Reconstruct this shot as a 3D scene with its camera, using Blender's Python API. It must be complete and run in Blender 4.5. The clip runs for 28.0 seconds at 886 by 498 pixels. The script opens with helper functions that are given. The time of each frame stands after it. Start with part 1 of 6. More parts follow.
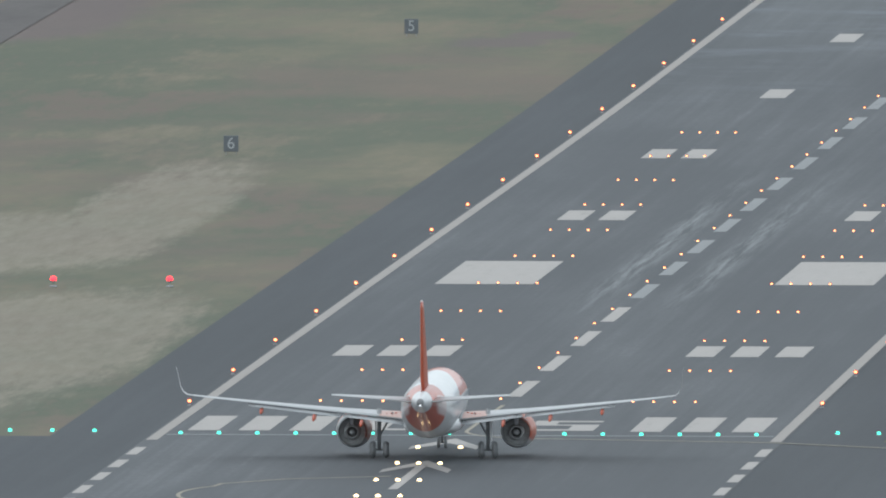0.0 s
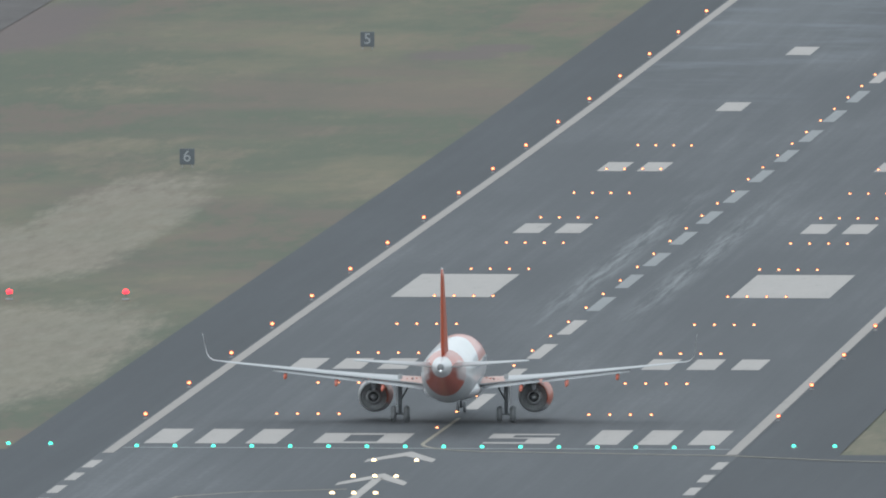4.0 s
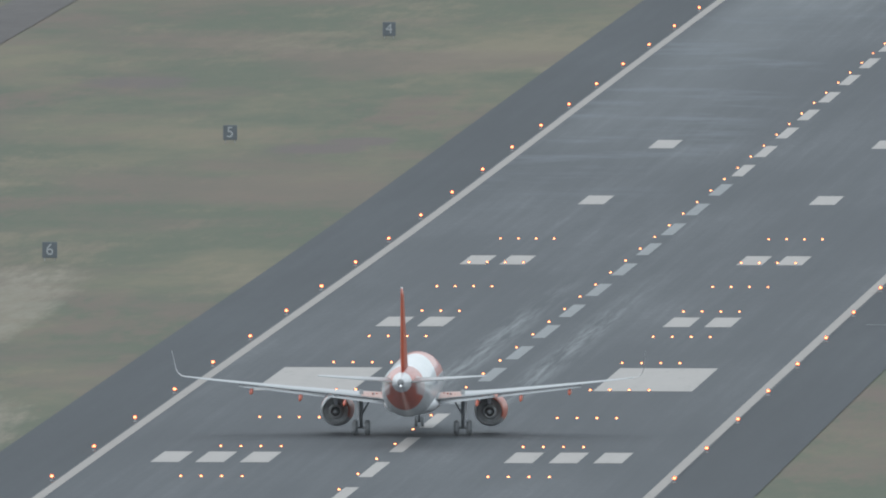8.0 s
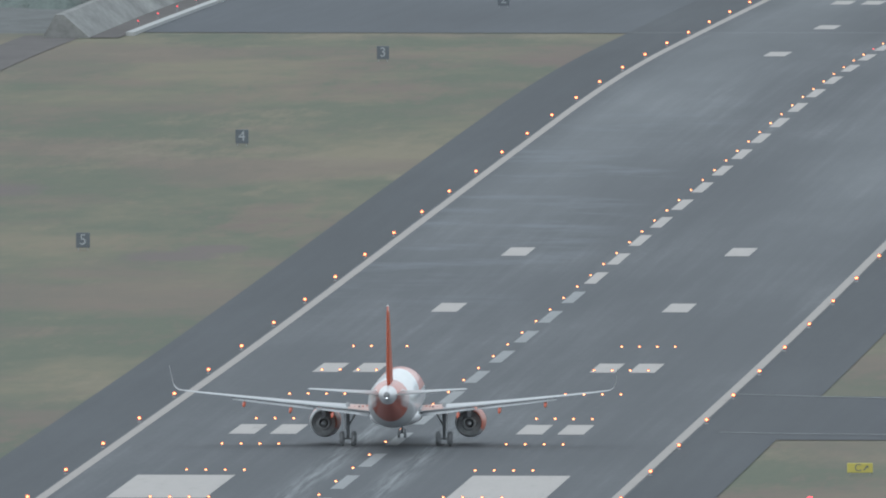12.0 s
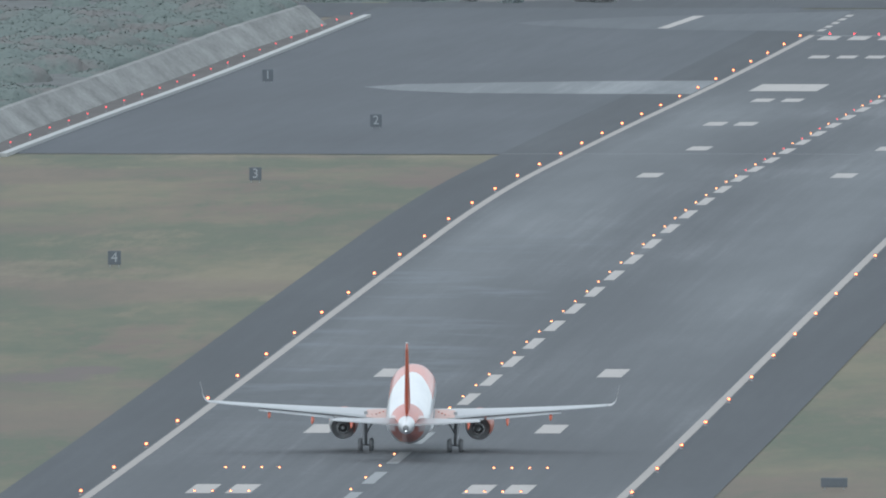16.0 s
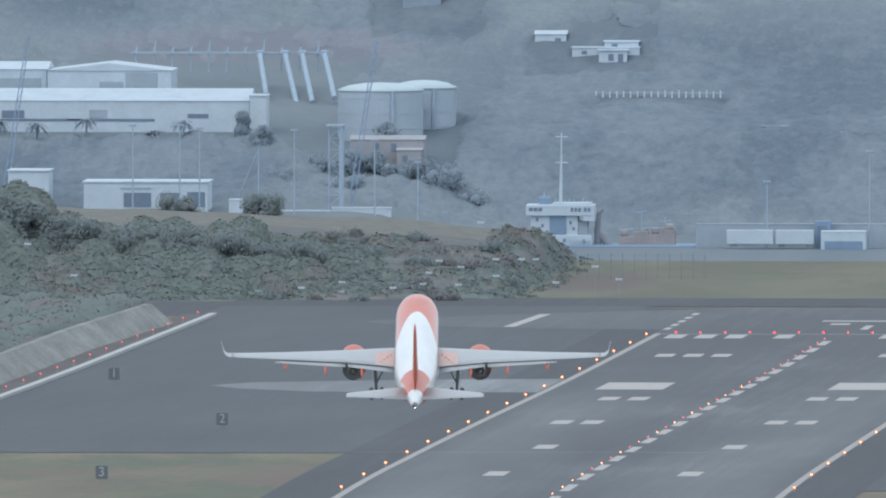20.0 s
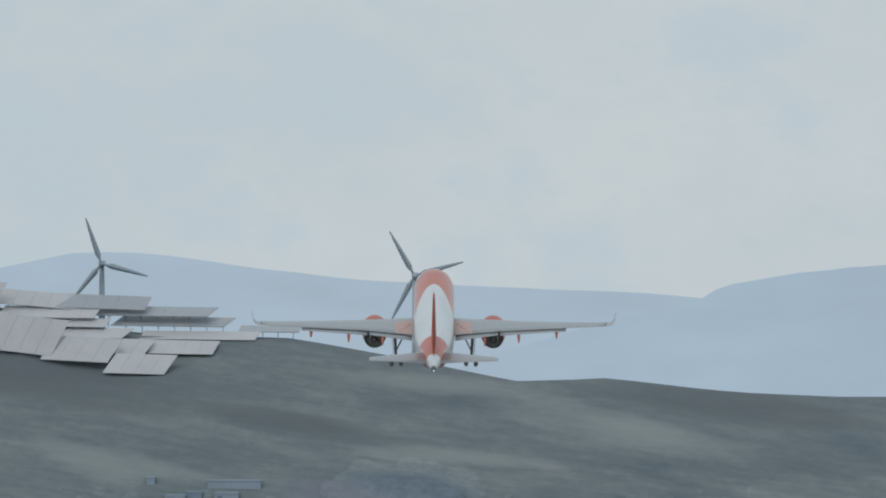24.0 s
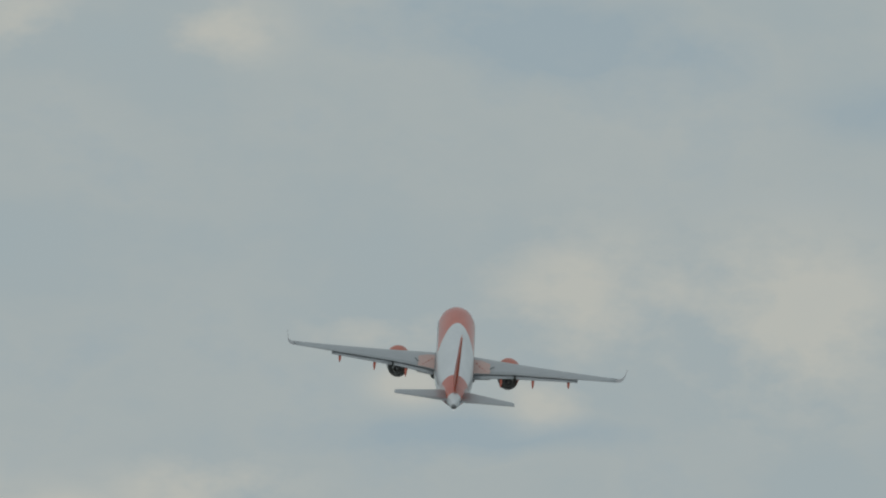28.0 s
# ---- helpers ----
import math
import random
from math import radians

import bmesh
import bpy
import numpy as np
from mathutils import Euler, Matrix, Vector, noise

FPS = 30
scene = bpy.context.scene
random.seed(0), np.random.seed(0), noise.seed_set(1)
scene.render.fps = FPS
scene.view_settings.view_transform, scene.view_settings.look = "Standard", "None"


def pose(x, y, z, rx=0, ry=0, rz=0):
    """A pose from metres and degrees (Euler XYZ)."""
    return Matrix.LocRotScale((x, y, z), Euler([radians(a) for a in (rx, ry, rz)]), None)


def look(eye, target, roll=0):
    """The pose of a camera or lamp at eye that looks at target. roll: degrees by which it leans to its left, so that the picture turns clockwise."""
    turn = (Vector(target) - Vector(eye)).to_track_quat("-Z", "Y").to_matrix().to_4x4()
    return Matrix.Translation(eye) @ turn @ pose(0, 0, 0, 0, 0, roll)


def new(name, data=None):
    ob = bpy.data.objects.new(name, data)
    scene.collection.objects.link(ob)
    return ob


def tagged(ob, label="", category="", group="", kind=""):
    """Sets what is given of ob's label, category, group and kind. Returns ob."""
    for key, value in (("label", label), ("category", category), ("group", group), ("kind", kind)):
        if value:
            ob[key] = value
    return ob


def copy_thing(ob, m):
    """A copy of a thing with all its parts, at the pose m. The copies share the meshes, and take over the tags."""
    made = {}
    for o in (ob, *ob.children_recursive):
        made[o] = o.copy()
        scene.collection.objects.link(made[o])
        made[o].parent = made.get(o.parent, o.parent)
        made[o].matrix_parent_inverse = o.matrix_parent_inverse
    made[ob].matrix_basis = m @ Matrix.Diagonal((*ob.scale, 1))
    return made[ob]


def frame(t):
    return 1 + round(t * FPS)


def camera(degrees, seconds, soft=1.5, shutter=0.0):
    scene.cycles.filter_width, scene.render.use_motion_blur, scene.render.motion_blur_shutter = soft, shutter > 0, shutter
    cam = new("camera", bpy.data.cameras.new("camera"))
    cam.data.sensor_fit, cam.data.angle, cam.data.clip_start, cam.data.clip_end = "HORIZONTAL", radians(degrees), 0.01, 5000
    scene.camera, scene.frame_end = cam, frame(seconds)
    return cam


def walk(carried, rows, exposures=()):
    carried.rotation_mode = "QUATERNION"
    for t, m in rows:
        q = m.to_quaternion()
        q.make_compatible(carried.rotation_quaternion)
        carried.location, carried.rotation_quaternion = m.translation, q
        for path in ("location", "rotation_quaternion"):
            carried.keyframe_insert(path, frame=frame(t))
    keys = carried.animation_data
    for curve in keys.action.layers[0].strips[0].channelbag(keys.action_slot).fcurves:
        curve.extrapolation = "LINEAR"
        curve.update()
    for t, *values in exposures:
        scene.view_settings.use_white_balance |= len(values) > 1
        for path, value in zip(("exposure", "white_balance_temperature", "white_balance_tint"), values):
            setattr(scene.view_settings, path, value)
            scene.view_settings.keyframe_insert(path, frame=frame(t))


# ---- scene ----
# Place: a runway on a coast, seen from a hill 2.5 km behind it through a very long lens.
# y runs along the runway (threshold at 105, far end at 1860), x across it, z up.
EYE = (168.63, -2390.81, 136.96)
cam = camera(1.428, 28.0, soft=2.0)
PAN = [
    (0, 87.1750, 3.8979), (0.5, 87.1732, 3.8814), (1, 87.1856, 3.8530), (1.5, 87.1768, 3.8529),
    (2, 87.1606, 3.8489), (2.5, 87.1765, 3.8512), (4.5, 87.2139, 3.8053), (5, 87.2537, 3.7774),
    (5.5, 87.2741, 3.7464), (6, 87.2960, 3.7042), (6.5, 87.3053, 3.6827), (7, 87.3187, 3.6583),
    (7.5, 87.3306, 3.6339), (8, 87.3462, 3.6054), (8.5, 87.3618, 3.5811), (9, 87.3794, 3.5563),
    (9.5, 87.3878, 3.5343), (10, 87.4130, 3.4862), (10.5, 87.4412, 3.4318), (11, 87.4625, 3.3987),
    (11.5, 87.4945, 3.3831), (13.5, 87.5769, 3.3068), (14, 87.6089, 3.2774), (14.5, 87.6334, 3.2361),
    (15, 87.6519, 3.2193), (15.5, 87.6922, 3.1780), (16, 87.7147, 3.1622), (16.5, 87.7384, 3.1406),
    (17, 87.7562, 3.1413), (17.5, 87.7914, 3.1159), (18, 87.8637, 3.0813), (18.5, 87.9381, 3.0390),
    (19, 88.0255, 2.9758), (19.5, 88.1014, 2.9393), (20, 88.1956, 2.9142), (20.5, 88.3013, 2.9098),
    (21, 88.4123, 2.8989), (21.5, 88.5605, 2.8861), (22, 88.7118, 2.8451), (22.5, 88.8525, 2.7994),
    (24.5, 89.2628, 2.7150), (25, 89.3876, 2.7045), (26, 89.6709, 2.6937), (27, 89.9761, 2.6481),
    (28, 90.2402, 2.6135),
]
STOPS = [(t, s, k, tint) for t, s, k, tint in ((0, 0.0, 6480, 13), (11, 0.0, 6380, 13), (14, 0.05, 6300, 13), (17, 0.10, 6230, 13), (19, 0.08, 6180, 14), (20.5, 0.10, 6150, 14), (21.5, 0.10, 6150, 14), (22, -0.20, 6200, 14), (22.5, -0.36, 6250, 14), (24.5, -0.92, 6400, 10), (25, -1.18, 6450, 9), (26, -1.4, 6500, 8), (27, -1.4, 6500, 8), (28, -1.22, 6500, 8))]
walk(cam, [(t, pose(*EYE, rx, 0, rz)) for t, rx, rz in PAN], STOPS)

# ---------------------------------------------------------------- light
world = bpy.data.worlds.new("overcast_sky")
scene.world = world
world.use_nodes = True
SUN_EL, SUN_AZ = radians(52), radians(215)


def ramp(tree, stops, fac):
    n = tree.nodes.new("ShaderNodeValToRGB")
    e = n.color_ramp.elements
    while len(e) < len(stops):
        e.new(0.5)
    for k, (p, c) in zip(e, stops):
        k.position, k.color = p, (*c, 1) if len(c) == 3 else c
    tree.links.new(fac, n.inputs[0])
    return n.outputs[0]


def mix(tree, fac, a, b, blend="MIX"):
    n = tree.nodes.new("ShaderNodeMix")
    n.data_type, n.blend_type = "RGBA", blend
    for sock, v in ((n.inputs[0], fac), (n.inputs[6], a), (n.inputs[7], b)):
        if isinstance(v, (int, float)):
            sock.default_value = v
        elif isinstance(v, tuple):
            sock.default_value = (*v, 1)
        else:
            tree.links.new(v, sock)
    return n.outputs[2]


def calc(tree, op, a, b=0.0, clamp=False):
    n = tree.nodes.new("ShaderNodeMath")
    n.operation, n.use_clamp = op, clamp
    for sock, v in ((n.inputs[0], a), (n.inputs[1], b)):
        if isinstance(v, (int, float)):
            sock.default_value = v
        else:
            tree.links.new(v, sock)
    return n.outputs[0]


def noise_tex(tree, vec, scale, stretch=(1, 1, 1), detail=4.0, rough=0.55, shift=(0, 0, 0)):
    m = tree.nodes.new("ShaderNodeMapping")
    m.inputs["Scale"].default_value, m.inputs["Location"].default_value = stretch, shift
    tree.links.new(vec, m.inputs[0])
    n = tree.nodes.new("ShaderNodeTexNoise")
    n.inputs["Scale"].default_value, n.inputs["Detail"].default_value, n.inputs["Roughness"].default_value = scale, detail, rough
    tree.links.new(m.outputs[0], n.inputs["Vector"])
    return n.outputs["Fac"]


CLOUDS = [(-0.04118, 0.00278, 0.00238, 0.00143), (-0.03594, 0.00214, 0.00270, 0.00207), (-0.04650, 0.00040, 0.00090, 0.00050), (-0.04738, 0.00198, 0.00159, 0.00048), (-0.05246, -0.00255, 0.00207, 0.00064), (-0.05912, -0.00271, 0.00079, 0.00072), (-0.05627, -0.00374, 0.00191, 0.00095), (-0.05246, -0.00295, 0.00175, 0.00064), (-0.05757, 0.01088, 0.00111, 0.00095), (-0.05185, 0.01033, 0.00143, 0.00072), (-0.04277, -0.00008, 0.00095, 0.00064)]
DARKS = [(-0.04280, 0.01025, 0.00413, 0.00111), (-0.03359, 0.00802, 0.00175, 0.00095), (-0.04436, -0.00104, 0.00413, 0.00048), (-0.04420, -0.00096, 0.00413, 0.00040)]


def make_world():
    t = world.node_tree
    bg = t.nodes["Background"]
    tc = t.nodes.new("ShaderNodeTexCoord").outputs["Generated"]
    tilt = t.nodes.new("ShaderNodeMapping")          # the sky's rim lies a little below the eye's level
    tilt.inputs["Rotation"].default_value = (radians(2.5), 0, 0)
    t.links.new(tc, tilt.inputs[0])
    sky = t.nodes.new("ShaderNodeTexSky")
    sky.sky_type, sky.sun_disc, sky.sun_elevation, sky.sun_rotation = "NISHITA", False, SUN_EL, SUN_AZ
    sky.air_density, sky.dust_density = 1.5, 3.0
    t.links.new(tilt.outputs[0], sky.inputs[0])
    blue = mix(t, 1.0, sky.outputs[0], (0.10, 0.10, 0.10), "MULTIPLY")
    veil = mix(t, 0.88, blue, (0.90, 1.03, 1.08))
    sep = t.nodes.new("ShaderNodeSeparateXYZ")
    t.links.new(tc, sep.inputs[0])
    big = noise_tex(t, tc, 60, (1.0, 1.0, 2.0), 3.0, 0.5, (3.1, 0.4, 1.9))
    fine = noise_tex(t, tc, 190, (1.0, 1.0, 1.6), 5.0, 0.6, (0.7, 2.2, 5.3))
    both = calc(t, "ADD", calc(t, "MULTIPLY", big, 0.6), calc(t, "MULTIPLY", fine, 0.4))

    def heap(spots):
        """Soft cloud heaps: middle and half size across and up, in the direction's x and z."""
        total = None
        for cx, cz, rx, rz in spots:
            dx = calc(t, "DIVIDE", calc(t, "SUBTRACT", sep.outputs[0], cx), rx)
            dz = calc(t, "DIVIDE", calc(t, "SUBTRACT", sep.outputs[2], cz), rz)
            d = calc(t, "ADD", calc(t, "MULTIPLY", dx, dx), calc(t, "MULTIPLY", dz, dz))
            k = calc(t, "POWER", 2.718, calc(t, "MULTIPLY", d, -0.7))
            total = k if total is None else calc(t, "MAXIMUM", total, k)
        return total

    ragged = calc(t, "ADD", calc(t, "MULTIPLY", calc(t, "SUBTRACT", fine, 0.5), 3.2), calc(t, "MULTIPLY", calc(t, "SUBTRACT", big, 0.5), 1.5))
    high = heap(CLOUDS)
    lit = ramp(t, [(0.10, (0, 0, 0)), (1.0, (1, 1, 1))], calc(t, "ADD", high, calc(t, "MULTIPLY", ragged, calc(t, "ADD", calc(t, "MULTIPLY", high, 1.6, True), 0.22))))
    dark = ramp(t, [(0.15, (0, 0, 0)), (0.9, (1, 1, 1))], calc(t, "ADD", heap(DARKS), ragged))
    loose = ramp(t, [(0.44, (0, 0, 0)), (0.66, (1, 1, 1))], both)
    gaps = ramp(t, [(0.36, (1, 1, 1)), (0.50, (0, 0, 0))], both)
    c = mix(t, calc(t, "MULTIPLY", loose, 0.42), veil, (1.10, 1.12, 1.05))
    c = mix(t, calc(t, "MULTIPLY", gaps, 0.30), c, (0.74, 0.93, 1.03))
    c = mix(t, calc(t, "MULTIPLY", dark, 0.75), c, (0.68, 0.86, 0.98))
    c = mix(t, calc(t, "MULTIPLY", lit, 0.62), c, (1.22, 1.185, 1.06))
    t.links.new(c, bg.inputs[0])
    bg.inputs[1].default_value = 1.0


make_world()
sun = new("sun", bpy.data.lights.new("sun", "SUN"))
sun.data.energy, sun.data.angle, sun.data.color = 0.55, radians(22), (1.0, 0.96, 0.9)
sun.matrix_basis = look((0, 0, 0), (-math.sin(SUN_AZ) * math.cos(SUN_EL), -math.cos(SUN_AZ) * math.cos(SUN_EL), -math.sin(SUN_EL)))

# ---------------------------------------------------------------- materials


def material(name, rough=0.8, metal=0.0):
    m = bpy.data.materials.new(name)
    m.use_nodes = True
    t = m.node_tree
    b = t.nodes["Principled BSDF"]
    b.inputs["Roughness"].default_value, b.inputs["Metallic"].default_value = rough, metal
    return m, t, b


def place(tree):
    return tree.nodes.new("ShaderNodeNewGeometry").outputs["Position"]


def own(tree):
    return tree.nodes.new("ShaderNodeTexCoord").outputs["Object"]


def bump(tree, b, height, strength=0.3, distance=0.05):
    n = tree.nodes.new("ShaderNodeBump")
    n.inputs["Strength"].default_value, n.inputs["Distance"].default_value = strength, distance
    tree.links.new(height, n.inputs["Height"])
    tree.links.new(n.outputs[0], b.inputs["Normal"])


def plain(name, c, rough=0.7, metal=0.0, vary=0.15, scale=1.5, where=own, spread=(1, 1, 1)):
    """A painted or cast surface with stains at two scales."""
    m, t, b = material(name, rough, metal)
    v = where(t)
    a = noise_tex(t, v, scale, spread, 5.0, 0.6)
    d = noise_tex(t, v, scale * 7, spread, 3.0, 0.6)
    f = calc(t, "ADD", calc(t, "MULTIPLY", a, 0.65), calc(t, "MULTIPLY", d, 0.35))
    dim = tuple(k * (1 - vary) for k in c)
    lift = tuple(min(1, k * (1 + vary)) for k in c)
    t.links.new(ramp(t, [(0.3, dim), (0.7, lift)], f), b.inputs["Base Color"])
    bump(t, b, d, 0.15, 0.02)
    return m


def lamp_glow(name, c, power):
    m, t, b = material(name, 0.3)
    b.inputs["Base Color"].default_value = (*(k * 0.1 for k in c), 1)
    b.inputs["Emission Color"].default_value = (*c, 1)
    b.inputs["Emission Strength"].default_value = power
    return m


def asphalt(name, c, light):
    m, t, b = material(name, 0.85)
    v = place(t)
    broad = noise_tex(t, v, 0.05, (1.0, 0.12, 1), 4.0, 0.55)
    streak = noise_tex(t, v, 0.55, (1.0, 0.02, 1), 4.0, 0.6)
    grit = noise_tex(t, v, 2.2, (1.0, 0.3, 1), 5.0, 0.7)
    f = calc(t, "ADD", calc(t, "MULTIPLY", broad, 0.5), calc(t, "ADD", calc(t, "MULTIPLY", streak, 0.3), calc(t, "MULTIPLY", grit, 0.2)))
    t.links.new(ramp(t, [(0.32, tuple(k * 0.82 for k in c)), (0.5, c), (0.68, light)], f), b.inputs["Base Color"])
    bump(t, b, grit, 0.25, 0.02)
    return m


def runway_asphalt():
    """Worn runway: darker rubbered lanes beside the centre line, bleached scuffs, patches, and wet sheen painted in as
    paler colour.
    """
    m, t, b = material("runway_asphalt", 0.82)
    v = place(t)
    sep = t.nodes.new("ShaderNodeSeparateXYZ")
    t.links.new(v, sep.inputs[0])
    broad = noise_tex(t, v, 0.045, (1.0, 0.14, 1), 4.0, 0.55)
    streak = noise_tex(t, v, 0.8, (1.0, 0.012, 1), 4.0, 0.65)
    grit = noise_tex(t, v, 2.0, (1.0, 0.3, 1), 5.0, 0.7)
    f = calc(t, "ADD", calc(t, "MULTIPLY", broad, 0.55), calc(t, "ADD", calc(t, "MULTIPLY", streak, 0.28), calc(t, "MULTIPLY", grit, 0.17)))
    base = ramp(t, [(0.36, (0.071, 0.079, 0.089)), (0.48, (0.083, 0.0915, 0.102)), (0.56, (0.103, 0.112, 0.123)), (0.67, (0.165, 0.175, 0.186))], f)
    # two pale scuffed lanes left by touching tyres
    lane = calc(t, "ABSOLUTE", calc(t, "SUBTRACT", calc(t, "ABSOLUTE", sep.outputs[0]), 3.3))
    near = ramp(t, [(0.0, (1, 1, 1)), (1.0, (0, 0, 0))], calc(t, "MULTIPLY", lane, 0.55, True))
    span = ramp(t, [(0.0, (0, 0, 0)), (0.25, (1, 1, 1)), (0.6, (1, 1, 1)), (1.0, (0, 0, 0))], calc(t, "MULTIPLY", calc(t, "SUBTRACT", sep.outputs[1], 270.0), 1 / 260.0, True))
    worn = ramp(t, [(0.42, (0, 0, 0)), (0.62, (1, 1, 1))], noise_tex(t, v, 1.6, (1.0, 0.022, 1), 6.0, 0.72))
    k = calc(t, "MULTIPLY", calc(t, "MULTIPLY", near, span), worn)
    c = mix(t, calc(t, "MULTIPLY", k, 0.75), base, (0.27, 0.29, 0.30))
    # far lanes lightened: grazing sheen painted in along with pale wear
    side = ramp(t, [(0.0, (0, 0, 0)), (0.2, (1, 1, 1)), (0.45, (1, 1, 1)), (1.0, (0, 0, 0))], calc(t, "MULTIPLY", calc(t, "SUBTRACT", 22.0, calc(t, "ABSOLUTE", sep.outputs[0])), 1 / 19.0, True))
    reach = ramp(t, [(0.0, (0, 0, 0)), (0.3, (1, 1, 1)), (0.75, (1, 1, 1)), (1.0, (0, 0, 0))], calc(t, "MULTIPLY", calc(t, "SUBTRACT", sep.outputs[1], 640.0), 1 / 1100.0, True))
    c = mix(t, calc(t, "MULTIPLY", calc(t, "MULTIPLY", side, reach), calc(t, "MULTIPLY", broad, 0.85)), c, (0.17, 0.184, 0.196))
    # sheen of wet streaks, painted paler and bluer
    wet_sheen = ramp(t, [(0.50, (0, 0, 0)), (0.66, (1, 1, 1))], noise_tex(t, v, 0.25, (0.3, 0.22, 1), 5.0, 0.65, (4, 8, 0)))
    half = calc(t, "MULTIPLY", calc(t, "SUBTRACT", -2.0, sep.outputs[0]), 0.2, True)
    length = ramp(t, [(0.0, (0, 0, 0)), (0.3, (1, 1, 1)), (0.7, (1, 1, 1)), (1.0, (0, 0, 0))], calc(t, "MULTIPLY", calc(t, "SUBTRACT", sep.outputs[1], 580.0), 1 / 560.0, True))
    c = mix(t, calc(t, "MULTIPLY", calc(t, "MULTIPLY", wet_sheen, half), calc(t, "MULTIPLY", length, 0.55)), c, (0.165, 0.185, 0.206))
    t.links.new(c, b.inputs["Base Color"])
    bump(t, b, grit, 0.25, 0.02)
    return m


def spot(tree, x, y, spots):
    """Mask of soft-edged patches in plan: middle, half sizes, turn in degrees."""
    total = None
    for cx, cy, rx, ry, turn in spots:
        ct, st = math.cos(radians(turn)), math.sin(radians(turn))
        dx, dy = calc(tree, "SUBTRACT", x, cx), calc(tree, "MULTIPLY", calc(tree, "SUBTRACT", y, cy), 0.1)
        u = calc(tree, "DIVIDE", calc(tree, "ADD", calc(tree, "MULTIPLY", dx, ct), calc(tree, "MULTIPLY", dy, st)), rx)
        v = calc(tree, "DIVIDE", calc(tree, "SUBTRACT", calc(tree, "MULTIPLY", dy, ct), calc(tree, "MULTIPLY", dx, st)), ry)
        k = calc(tree, "SUBTRACT", 1.0, calc(tree, "ADD", calc(tree, "POWER", calc(tree, "ABSOLUTE", u), 3.0), calc(tree, "POWER", calc(tree, "ABSOLUTE", v), 3.0)))
        total = k if total is None else calc(tree, "MAXIMUM", total, k)
    return total


# bare earth and scorched strips in the grass: middle, half length, half depth (in tens of metres), turn
BARE = [(-48.0, 436, 6.6, 9.8, 3), (-56, 385, 8.5, 6.0, 0), (-42.5, 232, 12.5, 8.6, 0), (-50, 170, 17, 6.5, 0)]
SCORCH = [(-40.5, 748, 4.6, 1.1, 0), (-37.5, 762, 3.4, 0.9, 0), (-82, 800, 7.0, 5.5, 20), (-66, 880, 6.0, 1.6, 0), (-86, 600, 5, 3, 0), (-43, 2135, 8.5, 5.0, 0)]


def grass_ground():
    m, t, b = material("grass", 0.95)
    v = place(t)
    sep = t.nodes.new("ShaderNodeSeparateXYZ")
    t.links.new(v, sep.inputs[0])
    a = noise_tex(t, v, 0.014, (0.9, 0.5, 1), 4.0, 0.55, (2, 5, 0))
    d = noise_tex(t, v, 0.07, (0.8, 0.15, 1), 6.0, 0.70, (7, 3, 0))
    e = noise_tex(t, v, 0.7, (1.1, 0.11, 1), 6.0, 0.72)
    f = calc(t, "ADD", calc(t, "MULTIPLY", a, 0.42), calc(t, "ADD", calc(t, "MULTIPLY", d, 0.42), calc(t, "MULTIPLY", e, 0.16)))
    c = ramp(t, [(0.385, (0.150, 0.116, 0.100)), (0.435, (0.140, 0.124, 0.096)), (0.475, (0.100, 0.118, 0.084)), (0.525, (0.114, 0.125, 0.089)), (0.56, (0.155, 0.146, 0.104)), (0.62, (0.205, 0.184, 0.136))], f)
    bands = ramp(t, [(0.48, (0, 0, 0)), (0.60, (1, 1, 1))], noise_tex(t, v, 0.03, (0.7, 0.33, 1), 6.0, 0.68, (11, 4, 0)))
    tan = ramp(t, [(0.46, (0, 0, 0)), (0.62, (1, 1, 1))], noise_tex(t, v, 0.03, (0.8, 0.22, 1), 6.0, 0.68, (3, 17, 0)))
    c = mix(t, calc(t, "MULTIPLY", tan, 0.75), c, (0.196, 0.172, 0.118))
    c = mix(t, calc(t, "MULTIPLY", bands, 0.65), c, (0.160, 0.125, 0.105))
    far = calc(t, "MULTIPLY", calc(t, "SUBTRACT", sep.outputs[1], 1990.0), 1 / 60.0, True)
    c = mix(t, calc(t, "MULTIPLY", far, 0.75), c, ramp(t, [(0.40, (0.118, 0.126, 0.098)), (0.58, (0.160, 0.160, 0.118))], d))
    rag = calc(t, "ADD", calc(t, "MULTIPLY", calc(t, "SUBTRACT", d, 0.5), 2.0), calc(t, "MULTIPLY", calc(t, "SUBTRACT", e, 0.5), 1.2))
    bare = calc(t, "MULTIPLY", calc(t, "ADD", spot(t, sep.outputs[0], sep.outputs[1], BARE), rag), 1.6, True)
    burnt = calc(t, "MULTIPLY", calc(t, "ADD", spot(t, sep.outputs[0], sep.outputs[1], SCORCH), rag), 1.2, True)
    earth = ramp(t, [(0.35, (0.215, 0.192, 0.150)), (0.65, (0.285, 0.258, 0.208))], e)
    c = mix(t, calc(t, "MULTIPLY", bare, 0.72), c, earth)
    c = mix(t, calc(t, "MULTIPLY", burnt, 0.8), c, (0.135, 0.108, 0.108))
    t.links.new(c, b.inputs["Base Color"])
    bump(t, b, e, 0.5, 0.1)
    return m


